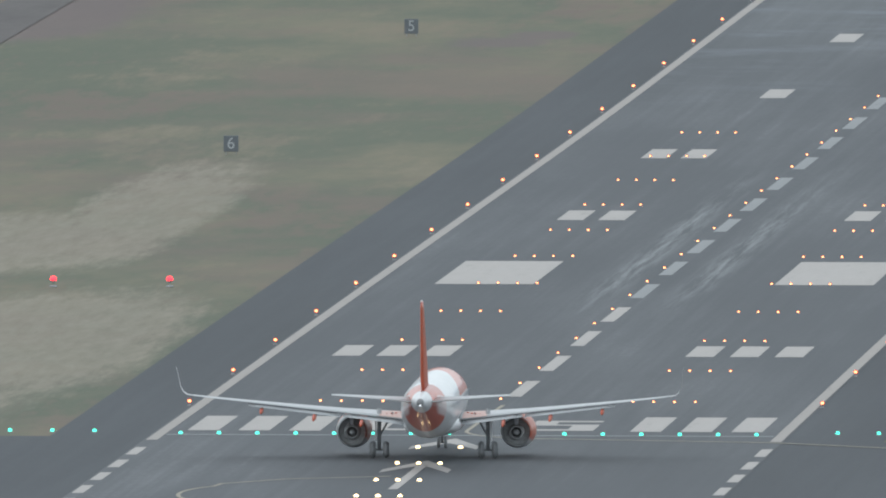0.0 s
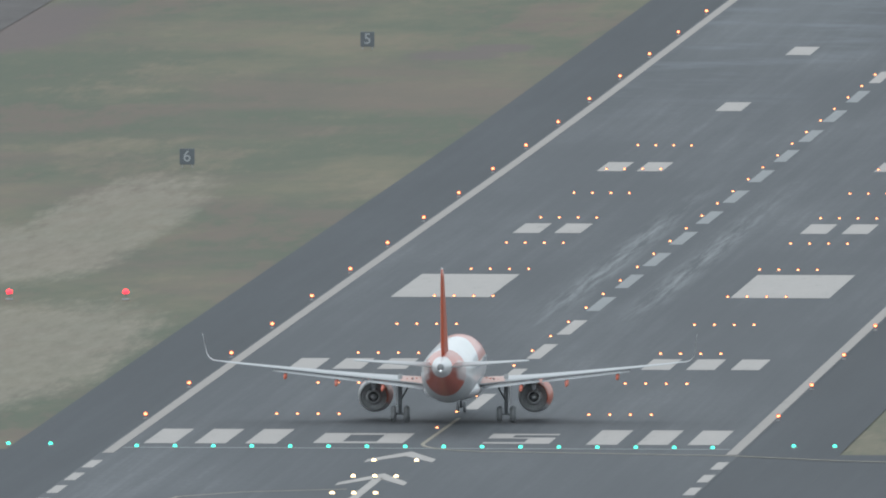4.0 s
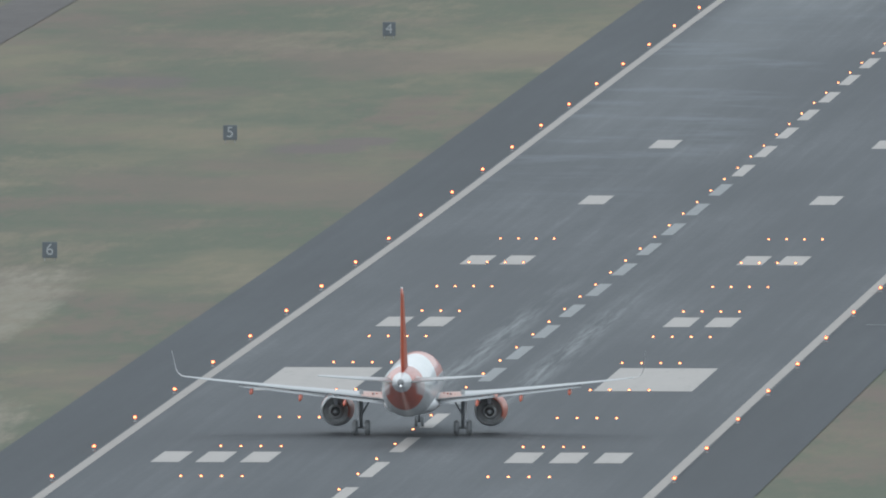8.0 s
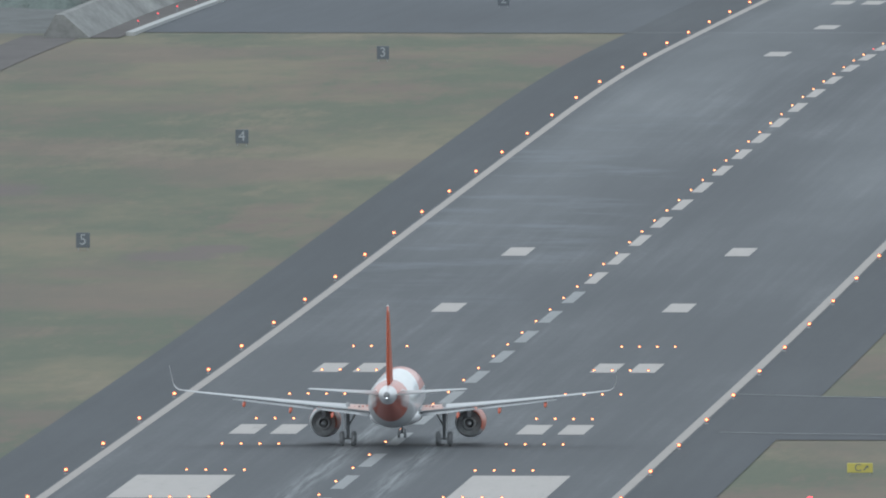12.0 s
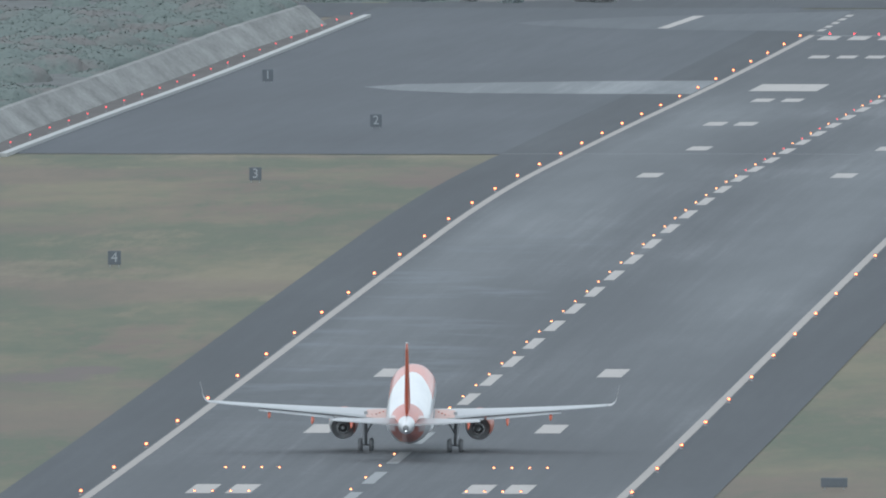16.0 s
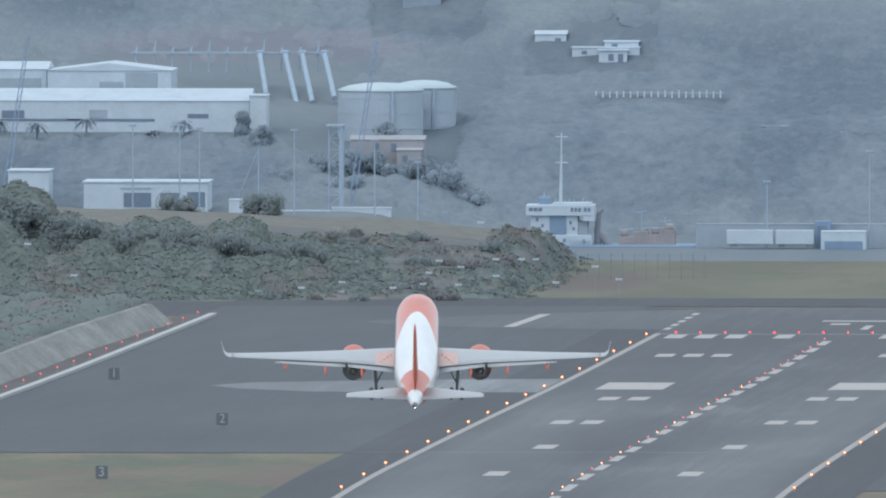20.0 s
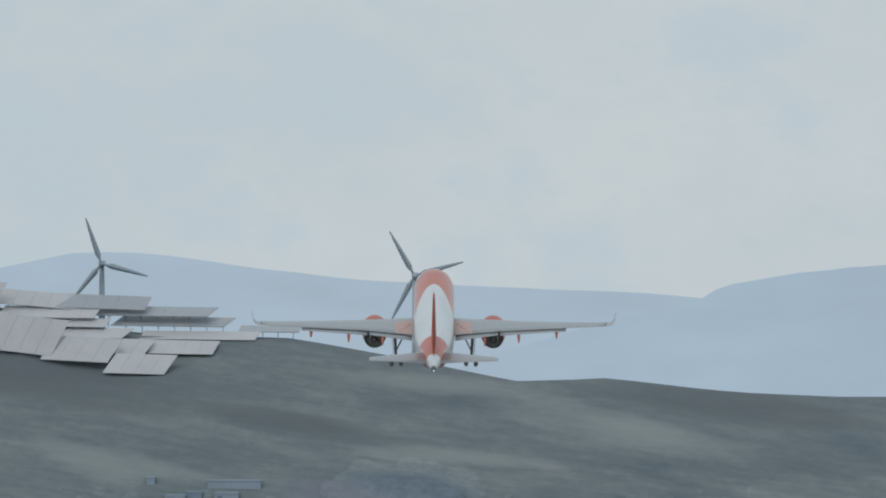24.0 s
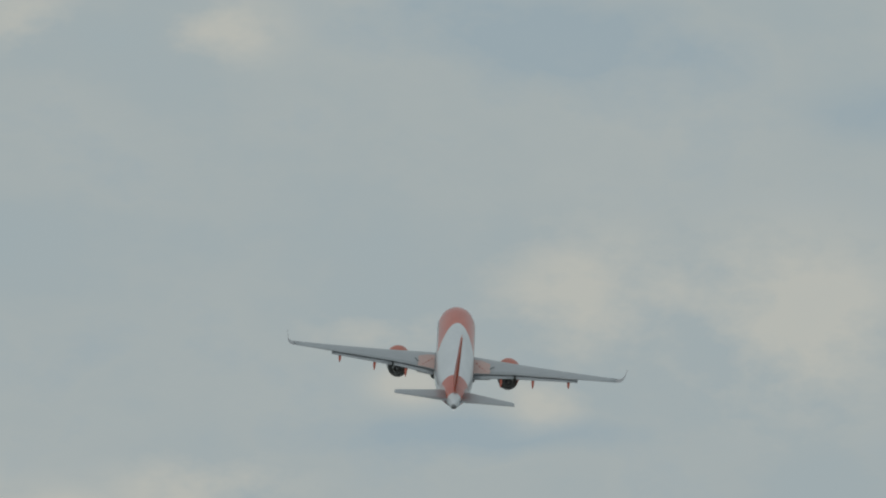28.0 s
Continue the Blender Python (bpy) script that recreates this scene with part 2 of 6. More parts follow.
# the slope by its face: middle x and z, half sizes, turn in degrees
WOODS = [(-122, 21.6, 25, 7.8, 0), (-116, -1.5, 34, 5.5, 0), (-80, 16.5, 16, 4.5, 0), (-38, 5, 50, 16, 0), (-62, 25, 5, 4, 0), (-66, 33, 9, 2.5, -8)]
BROWN = [(-102, 13, 28, 2.7, 0), (-88, 28.5, 12, 3.0, -6), (-76, 32, 9, 2.2, -10), (-20, 22, 14, 2.2, 0)]
PALE_BAND = [(-42, 41.5, 26, 2.3, -11), (-66, 46.5, 16, 1.6, -6), (-108, 36.5, 14, 2.6, -10), (-60, 37.2, 16, 1.2, -4)]
DARK_TOP = [(-24, 43.6, 24, 2.6, -7), (-118, 49, 26, 5.5, -9), (-84, 41.5, 16, 1.8, -9)]


def face_spot(tree, x, z, spots):
    """Mask of soft-edged patches on the slope's face."""
    total = None
    for cx, cz, rx, rz, turn in spots:
        ct, st = math.cos(radians(turn)), math.sin(radians(turn))
        dx, dz = calc(tree, "SUBTRACT", x, cx), calc(tree, "SUBTRACT", z, cz)
        u = calc(tree, "DIVIDE", calc(tree, "ADD", calc(tree, "MULTIPLY", dx, ct), calc(tree, "MULTIPLY", dz, st)), rx)
        v = calc(tree, "DIVIDE", calc(tree, "SUBTRACT", calc(tree, "MULTIPLY", dz, ct), calc(tree, "MULTIPLY", dx, st)), rz)
        k = calc(tree, "SUBTRACT", 1.0, calc(tree, "ADD", calc(tree, "MULTIPLY", u, u), calc(tree, "MULTIPLY", v, v)))
        total = k if total is None else calc(tree, "MAXIMUM", total, k)
    return total


def hill_ground(name="hillside", leaves=False):
    """Slope with woods low down, bare brown terraces and streaked pasture towards the top; its trees share the colours.
    Distance haze is mixed into all of them as blue-grey.
    """
    m, t, b = material(name, 0.95)
    b.inputs["Specular IOR Level"].default_value = 0.1
    v = place(t)
    sep = t.nodes.new("ShaderNodeSeparateXYZ")
    t.links.new(v, sep.inputs[0])
    x, _, z = sep.outputs
    run = t.nodes.new("ShaderNodeCombineXYZ")        # along and across the lie of the pasture
    t.links.new(calc(t, "SUBTRACT", calc(t, "MULTIPLY", x, 0.99), calc(t, "MULTIPLY", z, 0.14)), run.inputs[0])
    t.links.new(calc(t, "ADD", calc(t, "MULTIPLY", x, 0.14), calc(t, "MULTIPLY", z, 0.99)), run.inputs[1])
    a = noise_tex(t, v, 0.05, (1.0, 0.3, 1.6), 5.0, 0.55)
    d = noise_tex(t, v, 0.5, (1.0, 0.4, 1.8), 6.0, 0.65, (3, 9, 1))
    sweep = noise_tex(t, run.outputs[0], 0.11, (0.35, 2.0, 1), 5.0, 0.6, (1, 4, 0))
    comb = noise_tex(t, run.outputs[0], 0.4, (0.28, 2.6, 1), 6.0, 0.68, (5, 2, 0))
    f = calc(t, "ADD", calc(t, "MULTIPLY", sweep, 0.45), calc(t, "ADD", calc(t, "MULTIPLY", comb, 0.35), calc(t, "MULTIPLY", d, 0.20)))
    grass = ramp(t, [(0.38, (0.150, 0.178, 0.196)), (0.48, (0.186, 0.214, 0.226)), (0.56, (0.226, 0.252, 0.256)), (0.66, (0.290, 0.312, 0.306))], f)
    rag = calc(t, "ADD", calc(t, "MULTIPLY", calc(t, "SUBTRACT", a, 0.5), 2.2), calc(t, "MULTIPLY", calc(t, "SUBTRACT", d, 0.5), 1.4))
    soft = calc(t, "MULTIPLY", calc(t, "SUBTRACT", sweep, 0.5), 2.5)

    def mask(spots, gain, edge):
        return calc(t, "MULTIPLY", calc(t, "ADD", face_spot(t, x, z, spots), edge), gain, True)

    c = mix(t, calc(t, "MULTIPLY", mask(PALE_BAND, 1.0, soft), 0.6), grass, (0.315, 0.338, 0.332))
    c = mix(t, calc(t, "MULTIPLY", mask(DARK_TOP, 1.2, soft), 0.75), c, (0.140, 0.160, 0.170))
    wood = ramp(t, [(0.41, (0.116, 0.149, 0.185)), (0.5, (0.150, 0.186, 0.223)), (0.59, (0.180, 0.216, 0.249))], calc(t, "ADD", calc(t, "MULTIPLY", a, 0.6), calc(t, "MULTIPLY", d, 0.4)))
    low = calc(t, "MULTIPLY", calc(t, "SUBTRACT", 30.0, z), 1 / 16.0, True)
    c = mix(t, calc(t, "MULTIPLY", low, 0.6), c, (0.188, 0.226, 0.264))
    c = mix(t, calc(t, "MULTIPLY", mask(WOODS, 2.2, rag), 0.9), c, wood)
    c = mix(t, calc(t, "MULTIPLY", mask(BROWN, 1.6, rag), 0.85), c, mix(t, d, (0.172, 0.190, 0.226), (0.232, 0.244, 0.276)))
    if leaves:
        fine = noise_tex(t, v, 1.6, (1.0, 0.6, 1.4), 5.0, 0.7)
        c = mix(t, 1.0, c, ramp(t, [(0.35, (1.06, 1.06, 1.07)), (0.65, (1.22, 1.22, 1.21))], fine), "MULTIPLY")
    bump(t, b, d, 0.25, 0.3)
    t.links.new(c, b.inputs["Base Color"])
    return m


def marking_paint(name, c, wear=0.22):
    m, t, b = material(name, 0.7)
    v = place(t)
    a = noise_tex(t, v, 0.9, (1.0, 0.12, 1), 6.0, 0.7)
    d = noise_tex(t, v, 4.0, (1.0, 0.2, 1), 4.0, 0.7)
    f = calc(t, "ADD", calc(t, "MULTIPLY", a, 0.6), calc(t, "MULTIPLY", d, 0.4))
    worn = tuple(k * (1 - wear) * 0.8 for k in c)
    t.links.new(ramp(t, [(0.30, worn), (0.42, tuple(k * 0.92 for k in c)), (0.7, c)], f), b.inputs["Base Color"])
    return m


def leafy(t, b, colour):
    """Thin leaves: part of the light goes through them."""
    through_leaf, both = t.nodes.new("ShaderNodeBsdfTranslucent"), t.nodes.new("ShaderNodeMixShader")
    t.links.new(colour, b.inputs["Base Color"])
    t.links.new(colour, through_leaf.inputs[0])
    both.inputs[0].default_value = 0.28
    b.inputs["Specular IOR Level"].default_value = 0.1
    t.links.new(b.outputs[0], both.inputs[1])
    t.links.new(through_leaf.outputs[0], both.inputs[2])
    t.links.new(both.outputs[0], t.nodes["Material Output"].inputs[0])


def leaf_material(name, c):
    m, t, b = material(name, 0.9)
    g = t.nodes.new("ShaderNodeNewGeometry")
    f = calc(t, "ADD", calc(t, "MULTIPLY", g.outputs["Random Per Island"], 0.6), calc(t, "MULTIPLY", noise_tex(t, g.outputs["Position"], 0.4), 0.4))
    t.links.new(ramp(t, [(0.1, tuple(k * 0.94 for k in c)), (0.5, c), (0.9, tuple(k * 1.1 for k in c))], f), b.inputs["Base Color"])
    leafy(t, b, b.inputs["Base Color"].links[0].from_socket)
    return m


def gloss(b, weight=0.5, rough=0.06):
    """Clear coat over the paint."""
    b.inputs["Coat Weight"].default_value, b.inputs["Coat Roughness"].default_value = weight, rough


def wood_roof():
    """Leaves of close-set crowns, with brown dead scrub among them."""
    m, t, b = material("wood_roof", 0.95)
    b.inputs["Specular IOR Level"].default_value = 0.1
    v = place(t)
    broad = noise_tex(t, v, 0.09, (1, 0.4, 1.5), 4.0, 0.6)
    fine = noise_tex(t, v, 2.2, (1, 0.6, 1.3), 5.0, 0.7)
    green = ramp(t, [(0.35, (0.138, 0.168, 0.162)), (0.65, (0.172, 0.204, 0.195))], fine)
    dead = ramp(t, [(0.35, (0.162, 0.161, 0.160)), (0.65, (0.194, 0.190, 0.186))], fine)
    c = mix(t, ramp(t, [(0.50, (0, 0, 0)), (0.62, (1, 1, 1))], broad), green, dead)
    g = t.nodes.new("ShaderNodeNewGeometry")
    c = mix(t, 1.0, c, ramp(t, [(0.0, (0.93, 0.93, 0.93)), (1.0, (1.07, 1.07, 1.06))], g.outputs["Random Per Island"]), "MULTIPLY")
    t.links.new(c, b.inputs["Base Color"])
    bump(t, b, fine, 0.2, 0.2)
    return m


def fuselage_paint():
    """White with an orange cap over the forward top and an orange band round the rear."""
    m, t, b = material("livery_paint", 0.32)
    v = own(t)
    sep = t.nodes.new("ShaderNodeSeparateXYZ")
    t.links.new(v, sep.inputs[0])
    x, y, z = sep.outputs
    x2 = calc(t, "MULTIPLY", x, x)
    # forward cap
    edge = calc(t, "SUBTRACT", 5.9, calc(t, "MULTIPLY", x2, 1.9))
    cap = calc(t, "MULTIPLY", calc(t, "SUBTRACT", y, edge), 6.0, True)
    cap = calc(t, "MULTIPLY", cap, calc(t, "MULTIPLY", calc(t, "SUBTRACT", z, 4.3), 8.0, True))
    # rear band: to the front a bow, behind a straight edge before the cone
    bow = calc(t, "SUBTRACT", -11.6, calc(t, "MULTIPLY", x2, 0.45))
    band = calc(t, "MULTIPLY", calc(t, "SUBTRACT", bow, y), 6.0, True)
    band = calc(t, "MULTIPLY", band, calc(t, "MULTIPLY", calc(t, "ADD", y, calc(t, "ADD", 17.6, calc(t, "MULTIPLY", calc(t, "SUBTRACT", z, 4.5), -0.4))), 6.0, True))
    white = calc(t, "MULTIPLY", calc(t, "MULTIPLY", calc(t, "SUBTRACT", 0.75, calc(t, "ABSOLUTE", calc(t, "SUBTRACT", z, calc(t, "ADD", 4.2, calc(t, "MULTIPLY", calc(t, "ADD", y, 12.0), -0.12))))), 6.0, True), calc(t, "MULTIPLY", calc(t, "SUBTRACT", calc(t, "ABSOLUTE", x), 0.9), 5.0, True))
    band = calc(t, "MULTIPLY", band, calc(t, "SUBTRACT", 1.0, calc(t, "MULTIPLY", white, 0.75)))
    k = calc(t, "MAXIMUM", cap, band)
    dirt = noise_tex(t, v, 0.8, (1, 0.3, 1), 5.0, 0.6)
    w = ramp(t, [(0.3, (0.65, 0.67, 0.695)), (0.6, (0.73, 0.75, 0.77))], dirt)
    o = ramp(t, [(0.3, (0.53, 0.088, 0.042)), (0.6, (0.60, 0.112, 0.055))], dirt)
    t.links.new(mix(t, k, w, o), b.inputs["Base Color"])
    gloss(b)
    return m


def nacelle_paint():
    m, t, b = material("nacelle_paint", 0.35)
    v = own(t)
    sep = t.nodes.new("ShaderNodeSeparateXYZ")
    t.links.new(v, sep.inputs[0])
    dirt = noise_tex(t, v, 1.2, (1, 0.4, 1), 4.0, 0.6)
    o = ramp(t, [(0.3, (0.50, 0.125, 0.075)), (0.6, (0.60, 0.155, 0.09))], dirt)
    w = ramp(t, [(0.3, (0.36, 0.37, 0.38)), (0.6, (0.48, 0.49, 0.50))], dirt)
    k = calc(t, "MULTIPLY", calc(t, "ADD", calc(t, "SUBTRACT", sep.outputs[1], 0.6), calc(t, "MULTIPLY", sep.outputs[2], 0.5)), 4.0, True)
    k = calc(t, "MAXIMUM", k, calc(t, "MULTIPLY", calc(t, "SUBTRACT", calc(t, "ADD", sep.outputs[0], calc(t, "MULTIPLY", sep.outputs[2], 0.45)), 0.62), 5.0, True))
    t.links.new(mix(t, k, w, o), b.inputs["Base Color"])
    return m


RUNWAY, SHOULDER = runway_asphalt(), asphalt("shoulder_asphalt", (0.060, 0.0675, 0.077), (0.078, 0.087, 0.0975))
APRON = asphalt("apron_asphalt", (0.076, 0.086, 0.099), (0.096, 0.107, 0.122))
PALE_LANE = asphalt("pale_concrete_lane", (0.165, 0.180, 0.193), (0.29, 0.305, 0.318))
FADED_LANE = asphalt("faded_concrete_lane", (0.100, 0.112, 0.125), (0.135, 0.148, 0.16))
GRASS, HILL = grass_ground(), hill_ground()
DIRT_ROAD = plain("dark_track", (0.108, 0.100, 0.098), 0.95, 0, 0.2, 0.15, place, (1, 0.4, 1))
PAINT = marking_paint("white_marking", (0.425, 0.403, 0.388), 0.36)
PAINT_EDGE = marking_paint("edge_line_paint", (0.355, 0.330, 0.312))
PAINT_OLD = marking_paint("worn_white_marking", (0.27, 0.285, 0.295), 0.3)
YELLOW = marking_paint("yellow_line", (0.34, 0.31, 0.25))
CONCRETE = plain("concrete", (0.225, 0.230, 0.225), 0.9, 0, 0.42, 0.28, place, (1, 0.25, 1))
CONCRETE_DARK = plain("stained_concrete", (0.165, 0.172, 0.178), 0.9, 0, 0.25, 0.35, place)
KERB = plain("pale_kerb", (0.42, 0.43, 0.43), 0.85, 0, 0.15, 0.8, place)
METAL_GREY = plain("grey_metal", (0.32, 0.335, 0.35), 0.5, 0.3, 0.1)
# rubber and burnt metal are lightened to carry haze in their colour
DARK = plain("dark_rubber", (0.255, 0.268, 0.28), 0.8, 0, 0.2, 3)
NOZZLE = plain("nozzle_metal", (0.42, 0.425, 0.43), 0.45, 0.2, 0.2, 3)
EXHAUST = plain("burnt_metal", (0.46, 0.47, 0.48), 0.6, 0.0, 0.3, 3)
# glare round the lamps, added as a weaker red glow
LAMP_GLARE = lamp_glow("lamp_glare", (1.0, 0.15, 0.08), 0.65)
WARM = lamp_glow("warm_lamp", (1.0, 0.36, 0.14), 5.0)
WARM_SOFT = lamp_glow("warm_inset_lamp", (1.0, 0.47, 0.18), 5.0)
GREEN = lamp_glow("green_lamp", (0.06, 1.0, 0.70), 2.6)
RED = lamp_glow("red_lamp", (1.0, 0.020, 0.030), 6.0)
RED_SMALL = lamp_glow("red_inset_lamp", (1.0, 0.08, 0.09), 2.2)
WHITE_LAMP = lamp_glow("white_lamp", (1.0, 0.72, 0.36), 6.0)
TAIL_LAMP = lamp_glow("tail_lamp", (0.9, 0.95, 1.0), 3.0)
FUSELAGE, NACELLE = fuselage_paint(), nacelle_paint()
WHITE_PAINT = plain("aircraft_white", (0.74, 0.75, 0.77), 0.30, 0, 0.06, 0.8)
WINGLET = plain("winglet_paint", (0.46, 0.46, 0.475), 0.3, 0, 0.06, 0.8)
WING_GREY = plain("wing_grey", (0.40, 0.42, 0.44), 0.28, 0, 0.07, 0.8)
ORANGE = plain("aircraft_orange", (0.54, 0.108, 0.054), 0.35, 0, 0.08, 0.8)
PALE_ORANGE = plain("faded_orange_panel", (0.60, 0.42, 0.38), 0.5, 0, 0.08, 1.5)
GAP = plain("shadowed_gap", (0.22, 0.235, 0.25), 0.8)
BOARD = plain("dark_sign_face", (0.135, 0.155, 0.175), 0.6, 0, 0.1, 2)
BOARD_WHITE = plain("sign_white", (0.40, 0.43, 0.45), 0.6, 0, 0.05, 2)
BOARD_YELLOW = plain("sign_yellow", (0.55, 0.48, 0.12), 0.6, 0, 0.05, 2)
# Port and hillside walls, glass and steel: distance haze is mixed into these colours.
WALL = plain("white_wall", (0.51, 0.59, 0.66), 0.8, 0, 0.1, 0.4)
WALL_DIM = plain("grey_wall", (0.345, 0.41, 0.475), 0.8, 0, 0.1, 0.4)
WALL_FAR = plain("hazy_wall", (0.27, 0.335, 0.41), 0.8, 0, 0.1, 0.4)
WALL_PINK = plain("ochre_wall", (0.345, 0.352, 0.385), 0.8, 0, 0.12, 0.4)
ROOF_METAL = plain("sheet_roof", (0.47, 0.55, 0.62), 0.7, 0, 0.12, 0.5)
ROOF_TILE = plain("red_tile_roof", (0.355, 0.300, 0.335), 0.85, 0, 0.15, 0.6)
WINDOW = plain("far_window_glass", (0.17, 0.225, 0.30), 0.4, 0, 0.15, 1)
BLUE = plain("blue_paint", (0.21, 0.30, 0.42), 0.6, 0, 0.12, 0.6)
STEEL = plain("far_steel", (0.34, 0.425, 0.52), 0.6, 0.0, 0.1, 0.6)
FENCE_WIRE = plain("fence_steel", (0.21, 0.245, 0.28), 0.7, 0.0, 0.1, 0.6)
CRANE_BLUE = plain("pale_blue_steel", (0.27, 0.36, 0.49), 0.6, 0.0, 0.1, 0.6)
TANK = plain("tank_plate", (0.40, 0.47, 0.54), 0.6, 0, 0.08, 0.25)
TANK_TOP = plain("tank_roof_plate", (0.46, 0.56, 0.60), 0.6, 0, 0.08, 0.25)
STEEL_DULL = plain("weathered_davit", (0.235, 0.252, 0.285), 0.7, 0, 0.15, 0.6)
RUST = plain("rusty_deck_gear", (0.335, 0.310, 0.322), 0.8, 0, 0.2, 0.6)
SOLAR_DIM = plain("dim_solar_glass", (0.40, 0.42, 0.45), 0.35, 0.0, 0.08, 0.3, place)
SOLAR = plain("solar_glass", (0.57, 0.56, 0.57), 0.35, 0.0, 0.08, 0.3, place)
TURBINE = plain("turbine_white", (0.36, 0.41, 0.46), 0.6, 0, 0.06, 0.4)
TURBINE_LIGHT = plain("turbine_tower_white", (0.50, 0.57, 0.63), 0.6, 0, 0.06, 0.4)
BARK = plain("bark", (0.125, 0.14, 0.145), 0.9, 0, 0.2, 2)
LEAF = leaf_material("bank_leaf", (0.245, 0.284, 0.292))
LEAF_PALE = leaf_material("scrub_leaf", (0.245, 0.252, 0.254))
# far leaves lightened and blued to paint the haze in
LEAF_FAR = leaf_material("hazed_leaf", (0.310, 0.375, 0.435))
LEAF_SLOPE = hill_ground("slope_leaf", True)
WOOD_ROOF = wood_roof()
BRUSH = plain("brush_slope", (0.124, 0.132, 0.132), 0.95, 0, 0.3, 0.25, place, (1, 0.4, 1))
SCRUB = plain("dry_plateau", (0.158, 0.158, 0.146), 0.95, 0, 0.35, 0.45, place)


# Distant ranges: haze is put in as a pale blue glow of their surface.
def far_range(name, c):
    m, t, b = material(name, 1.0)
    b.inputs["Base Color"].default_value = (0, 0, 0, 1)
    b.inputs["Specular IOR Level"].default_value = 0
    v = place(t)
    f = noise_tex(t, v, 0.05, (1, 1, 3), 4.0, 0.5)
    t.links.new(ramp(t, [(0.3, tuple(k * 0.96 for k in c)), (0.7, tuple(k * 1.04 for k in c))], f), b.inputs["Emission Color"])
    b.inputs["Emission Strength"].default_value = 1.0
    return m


RANGE_A, RANGE_B = far_range("blue_haze_glow", (0.61, 0.765, 0.885)), far_range("near_blue_haze_glow", (0.59, 0.745, 0.875))

# ---------------------------------------------------------------- mesh helpers


def part(name, bm, mat, parent=None, label="", smooth=False):
    me = bpy.data.meshes.new(name)
    bm.to_mesh(me)
    bm.free()
    for k in (mat if isinstance(mat, (list, tuple)) else (mat,)):
        me.materials.append(k)
    if smooth:
        for p in me.polygons:
            p.use_smooth = True
    ob = new(name, me)
    if parent is not None:
        ob.parent = parent
    if label:
        ob["label"] = label
    return ob


def holder(name, label, category, group="", m=None):
    ob = tagged(new(name), label, category, group)
    if m is not None:
        ob.matrix_basis = m
    return ob


def box(bm, x0, x1, y0, y1, z0, z1, bevel=0.0, mi=0):
    m = Matrix.Translation(((x0 + x1) / 2, (y0 + y1) / 2, (z0 + z1) / 2)) @ Matrix.Diagonal((x1 - x0, y1 - y0, z1 - z0, 1))
    made = bmesh.ops.create_cube(bm, size=1, matrix=m)["verts"]
    faces = {f for v in made for f in v.link_faces}
    for f in faces:
        f.material_index = mi
    if bevel:
        bmesh.ops.bevel(bm, geom=list({e for v in made for e in v.link_edges}), offset=bevel, segments=1, affect="EDGES")
    return bm


def tube(bm, a, b, r0, r1=None, n=8, mi=0):
    a, b = Vector(a), Vector(b)
    r1 = r0 if r1 is None else r1
    q = (b - a).to_track_quat("Z", "Y").to_matrix().to_4x4()
    made = bmesh.ops.create_cone(bm, cap_ends=True, segments=n, radius1=r0, radius2=max(r1, 1e-4), depth=(b - a).length, matrix=Matrix.Translation((a + b) / 2) @ q)
    for v in made["verts"]:
        for f in v.link_faces:
            f.material_index = mi
    return bm


def loft(bm, rings, close=True, cap=True, mi=0):
    """Skin a list of rings of points."""
    rows = [[bm.verts.new(p) for p in r] for r in rings]
    n = len(rows[0])
    for a, b in zip(rows, rows[1:]):
        for i in range(n if close else n - 1):
            f = bm.faces.new((a[i], a[(i + 1) % n], b[(i + 1) % n], b[i]))
            f.material_index = mi
    if cap and close:
        for r in (rows[0][::-1], rows[-1]):
            f = bm.faces.new(r)
            f.material_index = mi
    bmesh.ops.recalc_face_normals(bm, faces=bm.faces)
    return bm


PROFILE_Y = (-300, 300, 600, 900, 1150, 1400, 1650, 1900, 2150)
PROFILE_Z = (0, 0, -0.23, 0.52, 0.93, -1.86, -5.06, -7.66, -10.26)


def grade(y):
    """Height of the runway's surface: level, then falling away in a long curve."""
    return float(np.mean(np.interp(y + np.linspace(-90, 90, 13), PROFILE_Y, PROFILE_Z)))


def smooth(a, b, v):
    k = min(1.0, max(0.0, (v - a) / (b - a)))
    return k * k * (3 - 2 * k)


RIDGE_X = (-400, -200, -131, -121, -108, -85, -69, -54, -42, -32, -24, -9, 60, 300)
RIDGE_Z = (66.4, 64.4, 59.0, 57.0, 54.5, 53.7, 50.8, 47.7, 48.1, 46.9, 46.0, 45.4, 44.4, 40)


